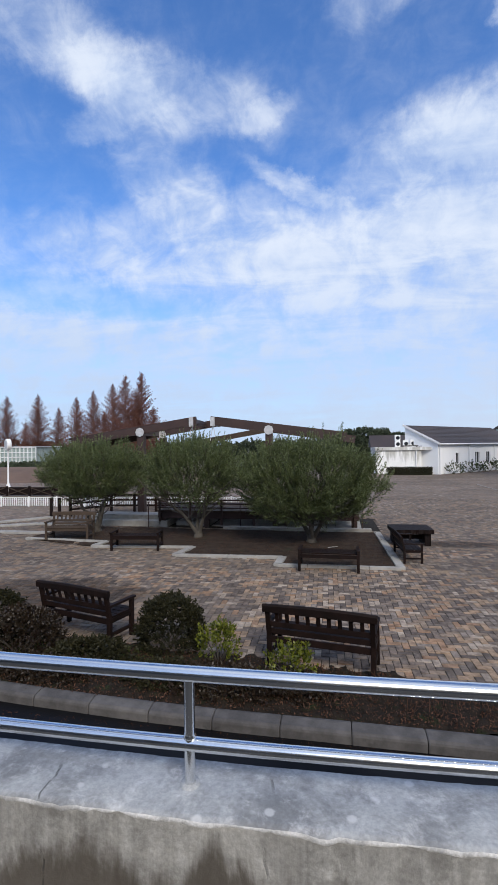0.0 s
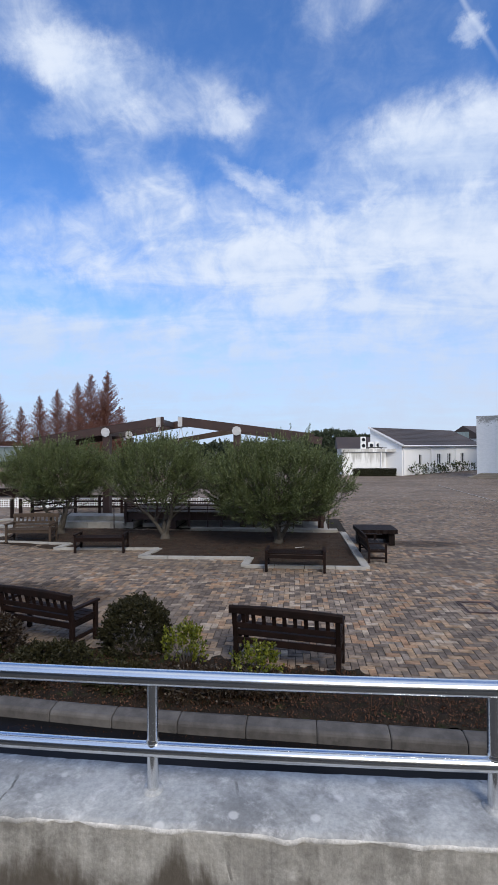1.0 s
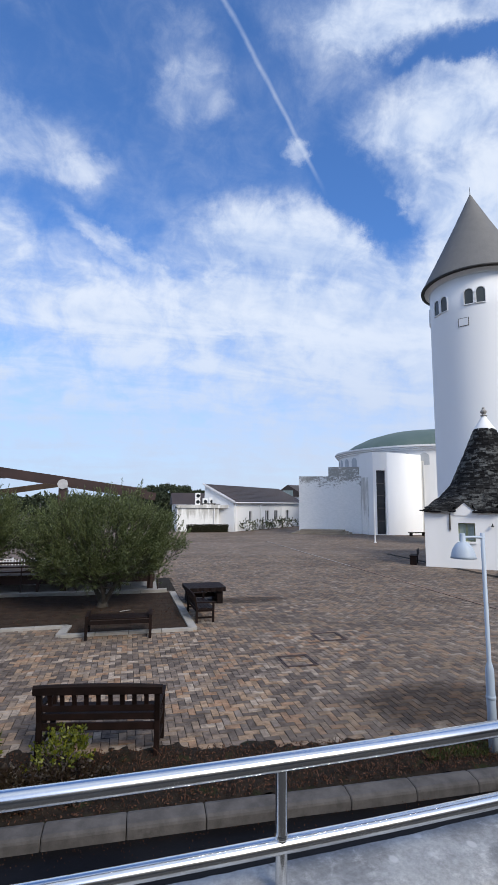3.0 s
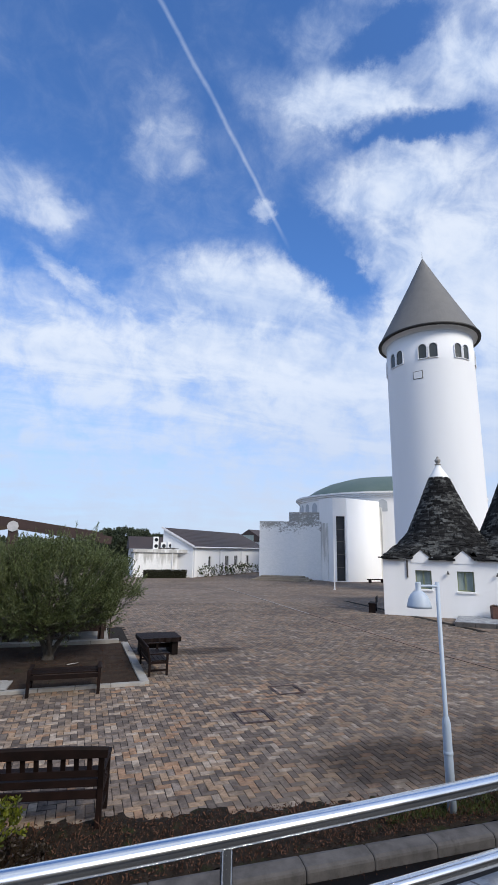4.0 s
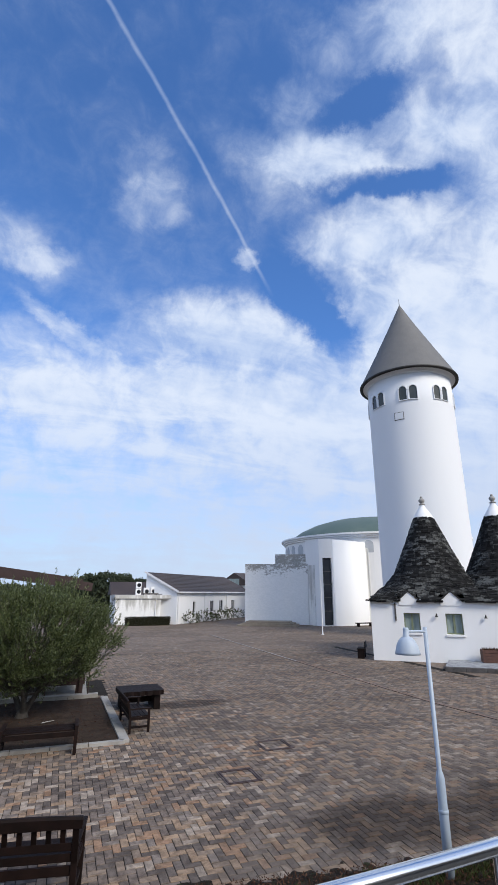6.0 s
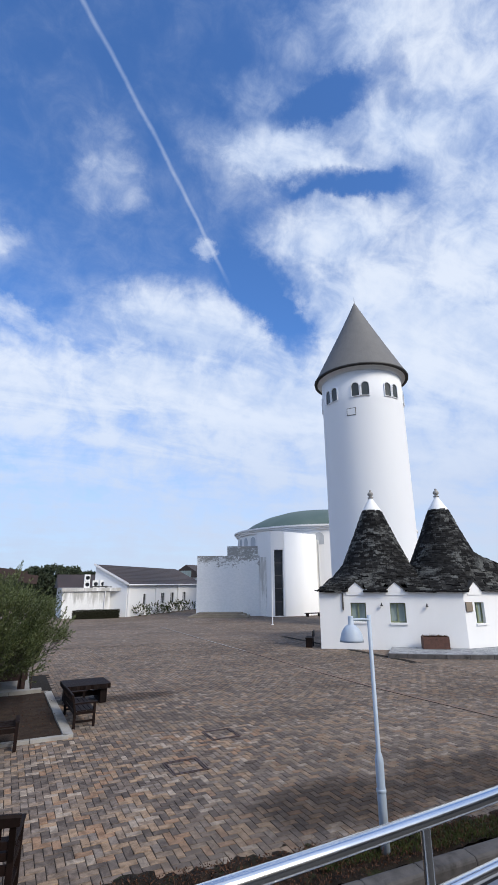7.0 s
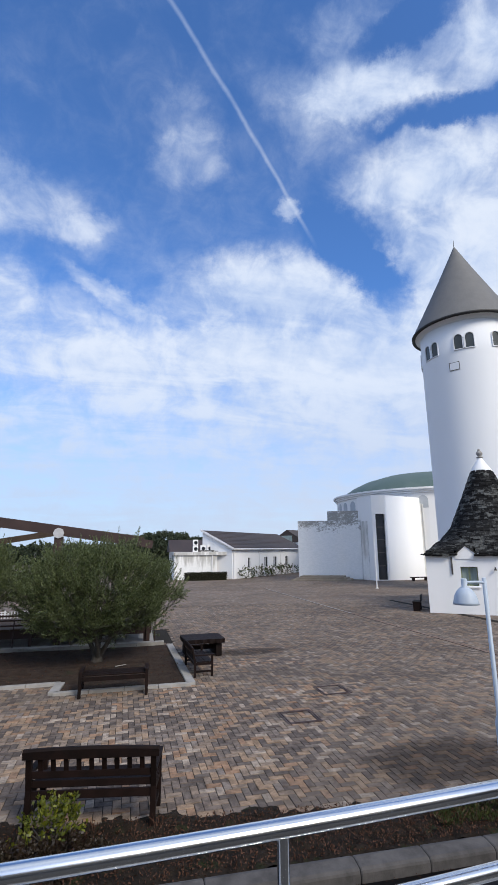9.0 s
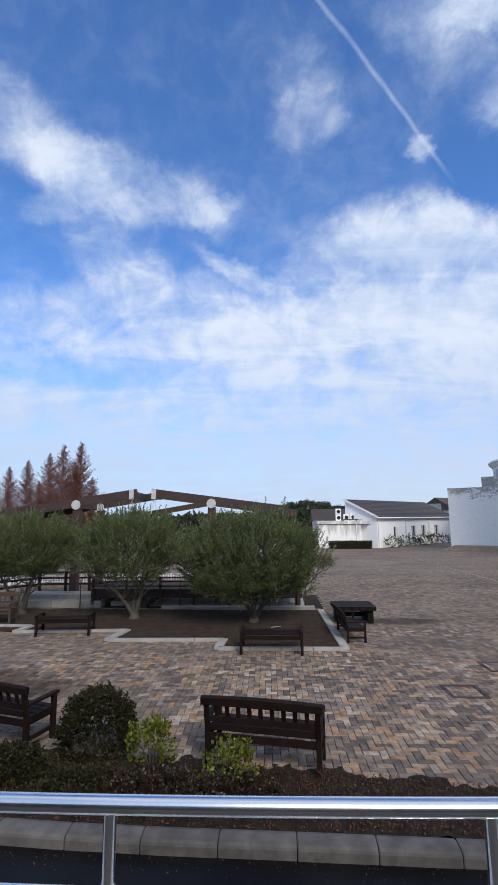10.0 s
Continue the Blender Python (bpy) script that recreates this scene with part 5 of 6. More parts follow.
# bowed blank wall
bm = bmesh.new()
cols = []
for i in range(25):
    u = i / 24
    x, y = 23.60 + 4.05 * u, 42.60 + 0.35 * u - 0.16 * math.sin(math.pi * u)
    nx_, ny_ = 0.0, 0.5
    cols.append([bm.verts.new((x, y, z)) for z in (0, 8.05 - 0.15 * u)] + [bm.verts.new((x + nx_, y + ny_, z)) for z in (8.05 - 0.15 * u, 0)])
for a, b in zip(cols, cols[1:]):
    for k in range(3):
        bm.faces.new((a[k], b[k], b[k + 1], a[k + 1]))
bm.faces.new(cols[0]), bm.faces.new(cols[-1][::-1])
part("curved_wall", bm, STUCCO, hall, "smooth bowed white wall", True)
hall_wall((27.70, 43.0), (33.5, 46.0), 7.35, 0.5, STUCCO_OLD)
part("down_pipe", pipe([(27.95, 43.0, 0), (27.95, 43.0, 7.3)], 0.06, 8), STUCCO_OLD, hall)
DC = (34.6, 51.95)
part("drum", lathe([(10.9, 0), (10.9, 8.45), (11.05, 8.48), (11.05, 8.62), (11.2, 8.66), (11.2, 8.80), (11.38, 8.84), (11.38, 9.02), (10.2, 9.10)], 96, DC), STUCCO, hall, smooth=False)
part("dome", lathe([(10.25, 9.08), (10.1, 9.32), (9.0, 10.05), (7.4, 10.80), (5.2, 11.42), (2.8, 11.78), (0.0, 11.9)], 96, DC), DOME_GREEN, hall, smooth=True)
for k in range(40):
    a = 2 * math.pi * k / 40
    if -math.pi < a - math.pi * 1.25 < math.pi * 0.5 and math.cos(a - math.atan2(-DC[1], -DC[0])) > -0.1:
        ob = part("arch_panel", arch_bm(0.95, 1.25, -0.02, 0.05), ARCH_SHADE, hall)
        ob.matrix_local = pose(DC[0] + 10.9 * math.cos(a), DC[1] + 10.9 * math.sin(a), 6.95, 0, 0, math.degrees(a) + 90)
        pts = [(math.cos(math.pi * j / 8), math.sin(math.pi * j / 8)) for j in range(9)]
        ob2 = part("arch_trim", pipe([(-0.5, -0.04, 0)] + [(-0.5 * c, -0.04, 0.76 + 0.5 * s) for c, s in pts] + [(0.5, -0.04, 0)], 0.06, 5), STUCCO, hall)
        ob2.matrix_local = ob.matrix_local
steps = thing("hall_steps", along((14.75, 45.35), (19.6, 42.6)), "three wide tan stone steps against the hall wall", "steps")
for i in range(3):
    part("step", bx(0.35 * i, 5.6 - 0.35 * i, 0.4 * i, 2.9, 0.13 * i, 0.13 * (i + 1)), STEP_STONE, steps)
pole = thing("flag_pole", pose(18.1, 34.65, 0), "thin white pole standing on the plaza", "pole")
part("shaft", pipe([(0, 0, 0), (0, 0, 4.0)], [0.045, 0.03], 10), WHITE_PAINT, pole, smooth=True)
part("base", lathe([(0.12, 0.0), (0.12, 0.03), (0.05, 0.05)], 12), WHITE_PAINT, pole)
lb = thing("low_bench", pose(26.0, 41.4, 0, 0, 0, 5), "low dark bench by the bowed wall", "bench")
part("seat", bx(-0.9, 0.9, -0.2, 0.2, 0.26, 0.34), WOOD_DARK, lb)
for x in (-0.7, 0.7):
    part("leg", bx(x - 0.05, x + 0.05, -0.18, 0.18, 0, 0.26), WOOD_DARK, lb)

# ---- low building with a brown roof ----
BA, BB = (9.72, 49.2), (21.9, 62.4)
barn = thing("low_building", pose(0, 0, 0), "long low white building under a brown pitched roof", "building")
bl = math.dist(BA, BB)
WINB = [(3.2, 3.75, 1.05, 2.05), (7.0, 7.9, 1.0, 2.1), (9.3, 10.2, 1.0, 2.1), (12.5, 13.4, 1.0, 2.1)]
bm = wall_bm(bl, 0, 3.0, 0.3, WINB)
bmesh.ops.transform(bm, matrix=along(BA, BB), verts=bm.verts)
part("wall", bm, STUCCO, barn)
MB = along(BA, BB)
for i, (u0, u1, v0, v1) in enumerate(WINB):
    win = new("window")
    win.parent = barn
    win.matrix_local = MB
    part("pane", bx(u0, u1, 0.14, 0.17, v0, v1), GLASS_DARK, win)
    part("sill", bx(u0 - 0.06, u1 + 0.06, -0.06, 0.1, v0 - 0.07, v0 - 0.003), STUCCO, win)
    if i:
        part("mullion", bx((u0 + u1) / 2 - 0.03, (u0 + u1) / 2 + 0.03, 0.10, 0.14, v0, v1), WHITE_PAINT, win)
DEP = 3.75
bm = bmesh.new()
for x in (0.0, bl - 0.3):
    a = [bm.verts.new((x, y, z)) for y, z in ((0.3, 0), (DEP, 0), (DEP, 4.78), (0.0, 3.0), (0.0, 2.99), (0.3, 2.99))]
    b = [bm.verts.new((x + 0.3, y, z)) for y, z in ((0.3, 0), (DEP, 0), (DEP, 4.78), (0.0, 3.0), (0.0, 2.99), (0.3, 2.99))]
    bm.faces.new(a), bm.faces.new(b[::-1])
    for i in range(6):
        bm.faces.new((a[i], b[i], b[(i + 1) % 6], a[(i + 1) % 6]))
box(bm, 0.3, bl - 0.3, DEP - 0.3, DEP, 0, 4.75)
bmesh.ops.recalc_face_normals(bm, faces=bm.faces)
bmesh.ops.transform(bm, matrix=MB, verts=bm.verts)
part("gable_wall", bm, STUCCO, barn)
sl = (4.80 - 3.02) / DEP
bm = bmesh.new()
ys = [-0.25, DEP + 0.12]
q = [(-0.18, y, 3.03 + sl * y) for y in ys] + [(bl + 0.2, y, 3.03 + sl * y) for y in reversed(ys)]
top, low_ = [bm.verts.new((x, y, z + 0.12)) for x, y, z in q], [bm.verts.new((x, y, z)) for x, y, z in q]
bm.faces.new(top[::-1]), bm.faces.new(low_)
for i in range(4):
    bm.faces.new((top[i], top[(i + 1) % 4], low_[(i + 1) % 4], low_[i]))
bmesh.ops.recalc_face_normals(bm, faces=bm.faces)
bmesh.ops.transform(bm, matrix=MB, verts=bm.verts)
part("roof", bm, ROOF_BROWN, barn)
for y in np.linspace(0.0, DEP - 0.1, 12):
    ob = part("roof_course", bx(-0.17, bl + 0.19, -0.02, 0.02, 0.0, 0.012), ROOF_BROWN, barn)
    ob.matrix_local = MB @ pose(0, y, 3.15 + sl * y)
ob = part("gutter", pipe([(-0.2, -0.32, 2.98), (bl + 0.2, -0.32, 2.98)], 0.07, 8), WHITE_PAINT, barn)
ob.matrix_local = MB
ob = part("verge_board", bar((-0.21, -0.26, 3.04), (-0.21, DEP + 0.1, 3.04 + sl * (DEP + 0.36)), 0.05, 0.2), WHITE_PAINT, barn)
ob.matrix_local = MB
for u in (0.15, 5.6, 11.0):
    ob = part("down_pipe", pipe([(u, -0.10, 0), (u, -0.10, 2.75), (u, -0.30, 2.95)], 0.045, 6), WHITE_PAINT, barn)
    ob.matrix_local = MB
# flat-roofed annex with a recessed doorway beside the gable
annex = thing("flat_annex", pose(0, 0, 0), "low streaked white annex with a flat roof and deep doorway", "building")
part("wall", bx(3.9, 8.25, 49.8, 50.1, 0, 2.40), ANNEX_WALL, annex, "white wall streaked grey from its top")
part("wall", bx(3.9, 4.2, 50.1, 57, 0, 2.40), ANNEX_WALL, annex)
part("wall", bx(7.95, 8.25, 50.1, 52.0, 0, 2.40), ANNEX_WALL, annex)
part("wall", bx(8.25, 9.6, 52.0, 52.3, 0, 2.40), STUCCO, annex)
door = part("door", bx(8.5, 9.3, 51.93, 51.99, 0.02, 2.0), STEEL_BROWN, annex, "dark brown door in the recess")
part("door_handle", bx(9.16, 9.22, 51.88, 51.929, 0.98, 1.1), STEEL_PLATE, door)
part("roof_slab", bx(3.8, 9.66, 49.65, 55.0, 2.402, 2.72), ANNEX_WALL, annex)
part("down_pipe", pipe([(7.75, 49.72, 0), (7.75, 49.72, 2.40)], 0.05, 8), WHITE_PAINT, annex)
for i, (x, z, h) in enumerate(((6.15, 2.72, 0.62), (6.15, 3.36, 0.62), (6.95, 2.72, 0.70), (7.65, 2.72, 0.74), (2.6, 0.0, 0.7))):
    ac = thing("air_conditioner", pose(x, 51.2 if i < 4 else 49.9, z), "white outdoor air-conditioning unit" + (" on a flat roof" if i < 4 else " beside the annex"), "air conditioner", "air conditioners")
    part("case", bx(-0.27, 0.27, -0.14, 0.14, 0.0, h, bevel=0.015), WHITE_PAINT, ac)
    ob = part("fan_grille", lathe([(0.0, 0.0), (0.19, 0.0), (0.19, 0.012), (0.0, 0.012)], 18), GLASS_DARK, ac)
    ob.matrix_local = pose(0.03, -0.145, h * 0.5, 90)
conduit = thing("roof_conduit", pose(0, 0, 0), "thin grey pipes running over a flat roof", "pipe")
for y, z in ((50.3, 2.80), (50.7, 2.86)):
    part("run", pipe([(6.4, y, z), (8.0, y, z), (9.2, y + 0.3, z)], 0.035, 7), KERB, conduit)
    for x in (6.6, 7.9):
        part("clip", bx(x - 0.03, x + 0.03, y - 0.05, y + 0.05, 2.72, z), KERB, conduit)
gable_house = thing("far_gabled_house", pose(28.2, 73, 0, 0, 0, 38), "far white house with a brown roof and gable window", "house")
part("wall", bx(-4, 4, 0, 6, 0, 4.2), STUCCO, gable_house)
bm = bmesh.new()
a = [bm.verts.new((-4.3, y, z)) for y, z in ((-0.4, 4.0), (3.0, 5.9), (6.4, 4.0))]
b = [bm.verts.new((4.3, v.co.y, v.co.z)) for v in a]
bm.faces.new(a), bm.faces.new(b[::-1])
for i in range(3):
    bm.faces.new((a[i], b[i], b[(i + 1) % 3], a[(i + 1) % 3]))
bmesh.ops.recalc_face_normals(bm, faces=bm.faces)
part("roof", bm, ROOF_BROWN, gable_house)
win = part("window", bx(-4.33, -4.302, 2.0, 4.0, 3.9, 5.0), CURTAIN_GLASS, gable_house)
part("window_frame", bx(-4.36, -4.331, 1.9, 4.1, 3.8, 3.92), WHITE_PAINT, win)
small = thing("small_house", pose(0, 0, 0), "small white house with a dark brown roof", "house")
part("wall", bx(4.2, 8.2, 58.0, 63.0, 0, 2.75), STUCCO, small)
bm = bmesh.new()
a = [bm.verts.new(c) for c in ((3.9, 57.7, 2.7), (8.5, 57.7, 2.7), (8.5, 60.5, 4.15), (3.9, 60.5, 4.15))]
b = [bm.verts.new(c) for c in ((3.9, 63.3, 2.7), (8.5, 63.3, 2.7))]
bm.faces.new(a), bm.faces.new((a[3], a[2], b[1], b[0])), bm.faces.new((a[0], a[3], b[0])), bm.faces.new((a[1], b[1], a[2])), bm.faces.new((a[0], b[0], b[1], a[1]))
part("roof", bm, ROOF_BROWN, small)


def hedge(m, lx, ly, h, material, label, n, seed, size=0.06):
    t = thing("hedge", m, label, "hedge")
    part("core", bx(-lx / 2 + 0.1, lx / 2 - 0.1, -ly / 2 + 0.1, ly / 2 - 0.1, 0, h - 0.1), material, t)
    r = np.random.default_rng(seed)
    p = np.stack([r.uniform(-lx / 2, lx / 2, n), r.uniform(-ly / 2, ly / 2, n), r.uniform(0.02, h, n)], 1)
    V, F = leaf_cloud(p, np.tile([0, -0.2, 0.5], (n, 1)), size, size * 0.35, seed, 0.8, 4, 0.1)
    ob = quads("foliage", V, F, material)
    ob.parent = t
    return t


hedge(pose(6.9, 48.6, 0, 0, 0, 0), 4.2, 0.9, 0.72, BUSH_LEAF, "clipped dark hedge in front of the annex", 2500, 41, 0.09)
for i, (u, h) in enumerate(((1.6, 1.1), (4.6, 1.2), (6.3, 0.9), (8.6, 1.1), (10.8, 1.2), (13.0, 1.0))):
    c = MB @ Vector((u, -0.7, 0))
    shrub("wall_shrub", c.x, c.y, 0.9, 0.45, h, GREEN_LEAF, 50 + i, "thin green shrub along the low building's wall", 80, 0.10, 0.03, 0.02, 0.6)

# ---- timber footbridge and steel gable frames ----
bridge = thing("steel_gable_frame", pose(0, 0, 0), "brown steel gable frames on posts with bolted plates", "steel frame")
for y, posts in ((18.9, (-7.95, -2.55)), (22.5, (-8.35, -3.05))):
    for x in posts:
        part("column", bx(x - 0.14, x + 0.14, y - 0.14, y + 0.14, 0, 3.45), STEEL_BROWN, bridge)
        pl = part("joint_plate", lathe([(0.0, 0.0), (0.19, 0.0), (0.19, 0.03), (0.0, 0.03)], 8), STEEL_PLATE, bridge, "pale bolted joint plate")
        pl.matrix_local = pose(x, y - 0.17, 3.58, 90, 0, 0)
    if y < 20:
        legs = (((-11.1, y, 3.22), (-5.55, y, 4.02)), ((-4.95, y, 4.02), (0.45, y, 3.28)))
    else:
        legs = (((-12.4, y, 3.05), (-5.6, y, 4.10)), ((-5.4, y, 4.10), (0.9, y, 3.20)))
    for a, b in legs:
        part("rafter", bar(a, b, 0.16, 0.34), STEEL_BROWN, bridge)
for x, z in ((-5.6, 3.95), (-4.9, 3.95), (-2.5, 3.55), (-8.0, 3.55), (-10.9, 3.15), (0.3, 3.2)):
    part("purlin", bar((x, 18.9, z), (x - 0.6, 22.5, z + 0.08), 0.12, 0.24), STEEL_BROWN, bridge)
bm = bmesh.new()
q = [bm.verts.new(c) for c in ((-11.3, 18.9, 3.30), (-8.1, 18.9, 3.76), (-8.9, 22.5, 3.76), (-12.6, 22.5, 3.18))]
q2 = [bm.verts.new(v.co + Vector((0, 0, 0.08))) for v in q]
bm.faces.new(q), bm.faces.new(q2[::-1])
for i in range(4):
    bm.faces.new((q[i], q[(i + 1) % 4], q2[(i + 1) % 4], q2[i]))
part("roof_panel", bm, STEEL_BROWN, bridge)
part("inner_rafter", bar((-6.9, 22.3, 3.10), (-2.6, 22.3, 3.80), 0.14, 0.24), WOOD_OLD, bridge, "weathered brown rafter")
for x in (-5.75, -4.85):
    part("gusset", bx(x - 0.09, x + 0.09, 18.78, 18.815, 3.78, 4.16), STEEL_PLATE, bridge, "pale bolted joint plate")
    for s in (-0.12, 0.12):
        part("tie_rod", pipe([(x, 18.9, 3.85), (x + s, 18.9, 3.2)], 0.014, 6), STEEL_PLATE, bridge)
deck = thing("footbridge", pose(0, 0, 0), "low footbridge with a red-brown girder and post rails", "footbridge")
part("girder", bx(-6.5, 0.8, 17.0, 17.16, 0.32, 0.56), STEEL_BROWN, deck, "red-brown steel girder")
part("girder", bx(-6.5, 0.8, 19.4, 19.56, 0.32, 0.56), STEEL_BROWN, deck, "red-brown steel girder")
for x in (-6.4, -4.75, -2.2, 0.55):
    for y in (17.0, 19.4):
        part("pier", bx(x, x + 0.2, y + 0.01, y + 0.15, -0.02, 0.318), STEEL_BROWN, deck)
for i in range(24):
    x = -6.5 + i * 0.304
    part("deck_plank", bx(x, x + 0.28, 16.95, 19.6, 0.565, 0.61), WOOD_OLD, deck)
for i in range(7):
    x = -6.4 + i * 1.18
    part("rail_post", bx(x - 0.04, x + 0.04, 16.90, 16.98, 0.10, 1.02), STEEL_BROWN, deck)
for z in (0.72, 0.87, 1.0):
    part("rail", bx(-6.5, 0.8, 16.91, 16.97, z - 0.025, z + 0.025), STEEL_BROWN, deck)
posts = thing("wooden_rail_fence", pose(0, 0, 0), "dark wooden post and rail fence", "fence")
for x, y in ((-11.95, 18.6), (-11.6, 18.65), (-11.3, 19.0), (-10.2, 20.6), (-9.1, 20.7), (-8.1, 20.8), (-7.0, 20.9)):
    part("post", bx(x - 0.05, x + 0.05, y - 0.05, y + 0.05, 0, 0.85), WOOD_DARK, posts)
for z in (0.3, 0.55, 0.78):
    part("rail", bar((-11.3, 19.0, z), (-10.2, 20.6, z), 0.05, 0.08), WOOD_DARK, posts)
    part("rail", bar((-10.2, 20.6, z), (-7.0, 20.9, z), 0.05, 0.08), WOOD_DARK, posts)

# pale stone ledges round the basin
ledge = thing("basin_ledge", pose(0, 0, 0), "pale stone ledges and coping strips round a dry basin", "ledge", kind="structure")
for a in ((-9.6, -6.1, 16.9, 18.1, 0.0, 0.22), (-9.4, -6.3, 17.3, 18.1, 0.223, 0.38), (-5.9, -4.6, 17.3, 18.6, 0.0, 0.16), (-3.9, 1.2, 16.55, 16.80, 0.0, 0.12), (-4.5, 0.9, 17.2, 21.5, 0.0, 0.05)):
    x0, x1, y0, y1, z0, z1 = a
    n = max(1, round((x1 - x0) / 0.9))
    for i in range(n):
        part("ledge_stone", bx(x0 + (x1 - x0) * i / n + 0.004, x0 + (x1 - x0) * (i + 1) / n - 0.004, y0, y1, z0, z1, bevel=0.012), PALE_STONE, ledge)
for a, b in (((-14.5, 15.1), (-9.8, 15.1)), ((-14.5, 15.75), (-11.9, 18.55)), ((-14.0, 15.4), (-11.4, 16.9)), ((-11.9, 18.55), (-9.6, 17.5)), ((-11.4, 16.9), (-9.7, 16.7))):
    part("coping_strip", bar((*a, 0.02), (*b, 0.02), 0.28, 0.09, bevel=0.01), PALE_STONE, ledge)

# thin dark posts with wire round the basin
for x, y in ((-6.75, 16.7), (-3.3, 16.68), (0.9, 16.7), (-0.3, 16.7)):
    t = thing("wire_post", pose(x, y, 0), "thin dark metal post beside the basin", "post", "wire posts")
    part("rod", pipe([(0, 0, 0), (0, 0, 0.95)], 0.018, 8), STEEL_BROWN, t)

# ---- white lattice fence and dark braced fence ----
lat = thing("lattice_fence", pose(0, 0, 0), "low white lattice fence", "fence")
FA, FB = Vector((-20.0, 21.7, 0)), Vector((-2.0, 23.2, 0))
ln = (FB - FA).length
for i in range(int(ln / 1.5) + 1):
    p_ = FA + (FB - FA) * (i * 1.5 / ln)
    part("post", bx(p_.x - 0.03, p_.x + 0.03, p_.y - 0.03, p_.y + 0.03, 0, 0.52), WHITE_PAINT, lat)
bm = bmesh.new()
for i in range(int(ln / 0.12)):
    p_ = FA + (FB - FA) * (i * 0.12 / ln)
    box(bm, p_.x - 0.014, p_.x + 0.014, p_.y - 0.01, p_.y + 0.01, 0.04, 0.46)
part("upright_bars", bm, WHITE_PAINT, lat)
for z in (0.08, 0.18, 0.28, 0.38, 0.46):
    part("rail", bar(FA + Vector((0, -0.02, z)), FB + Vector((0, -0.02, z)), 0.014, 0.026), WHITE_PAINT, lat)
xf = thing("cross_braced_fence", pose(0, 0, 0), "dark fence with pale crossed braces", "fence")
for i in range(9):
    x = -27 + i * 1.6
    part("post", bx(x - 0.06, x + 0.06, 26.95, 27.05, 0, 0.62), WOOD_DARK, xf)
    part("panel", bx(x + 0.06, x + 1.54, 27.06, 27.10, 0.05, 0.55), WOOD_DARK, xf)
    for s in (0, 1):
        part("brace", bar((x + 0.1, 26.98, 0.08 + 0.44 * s), (x + 1.5, 26.98, 0.52 - 0.44 * s), 0.03, 0.05), WOOD_OLD, xf)
# clock on a white column
clk = thing("clock_post", pose(-22.2, 29.2, 0), "white clock on a tall slim column", "clock")
part("column", lathe([(0.22, 0.0), (0.20, 0.12), (0.12, 0.5), (0.06, 0.66), (0.05, 2.85), (0.08, 2.9), (0.0, 2.92)], 16), WHITE_PAINT, clk, smooth=True)
head = part("head", lathe([(0.0, -0.14), (0.36, -0.14), (0.40, -0.10), (0.40, 0.10), (0.36, 0.14), (0.0, 0.14)], 28), WHITE_PAINT, clk)
head.matrix_local = pose(0, 0, 3.28, 90, 0, -37)
for z in (-0.150, 0.146):
    part("dial", lathe([(0.0, z), (0.31, z), (0.31, z + 0.004), (0.0, z + 0.004)], 28), STEEL_PLATE, head)
# earth bank, glasshouse
bm = lathe([(0.0, 1.05), (4.0, 0.95), (9.0, 0.5), (13.0, -0.1)], 40)
bmesh.ops.transform(bm, matrix=pose(-34, 46, 0) @ Matrix.Diagonal((1.9, 0.75, 1, 1)), verts=bm.verts)
solid("earth_bank", bm, EARTH, "low bank of bare brown earth", "earth bank", True, "structure")
hedge(pose(-42, 60, 0, 0, 0, 0), 44, 1.5, 1.1, WOODS, "long low dark hedge across the far lawn", 5000, 61, 0.25)
gh = thing("glasshouse", pose(-52, 70, 0), "pale framed glasshouse beyond the hedge", "glasshouse")
part("glazing", bx(-5.4, 3.4, 0.1, 7.0, 0, 3.3), CURTAIN_GLASS, gh)
for i in range(13):
    x = -5.4 + i * 0.733
    part("upright", bx(x - 0.05, x + 0.05, 0.0, 0.09, 0, 3.35), WHITE_PAINT, gh)
for z in (0.05, 0.9, 1.7, 2.5, 3.3):
    part("rail", bx(-5.45, 3.45, -0.06, -0.003, z - 0.05, z + 0.05), WHITE_PAINT, gh)
part("roof", bx(-5.6, 3.6, -0.1, 7.2, 3.352, 3.48), STEEL_PLATE, gh)


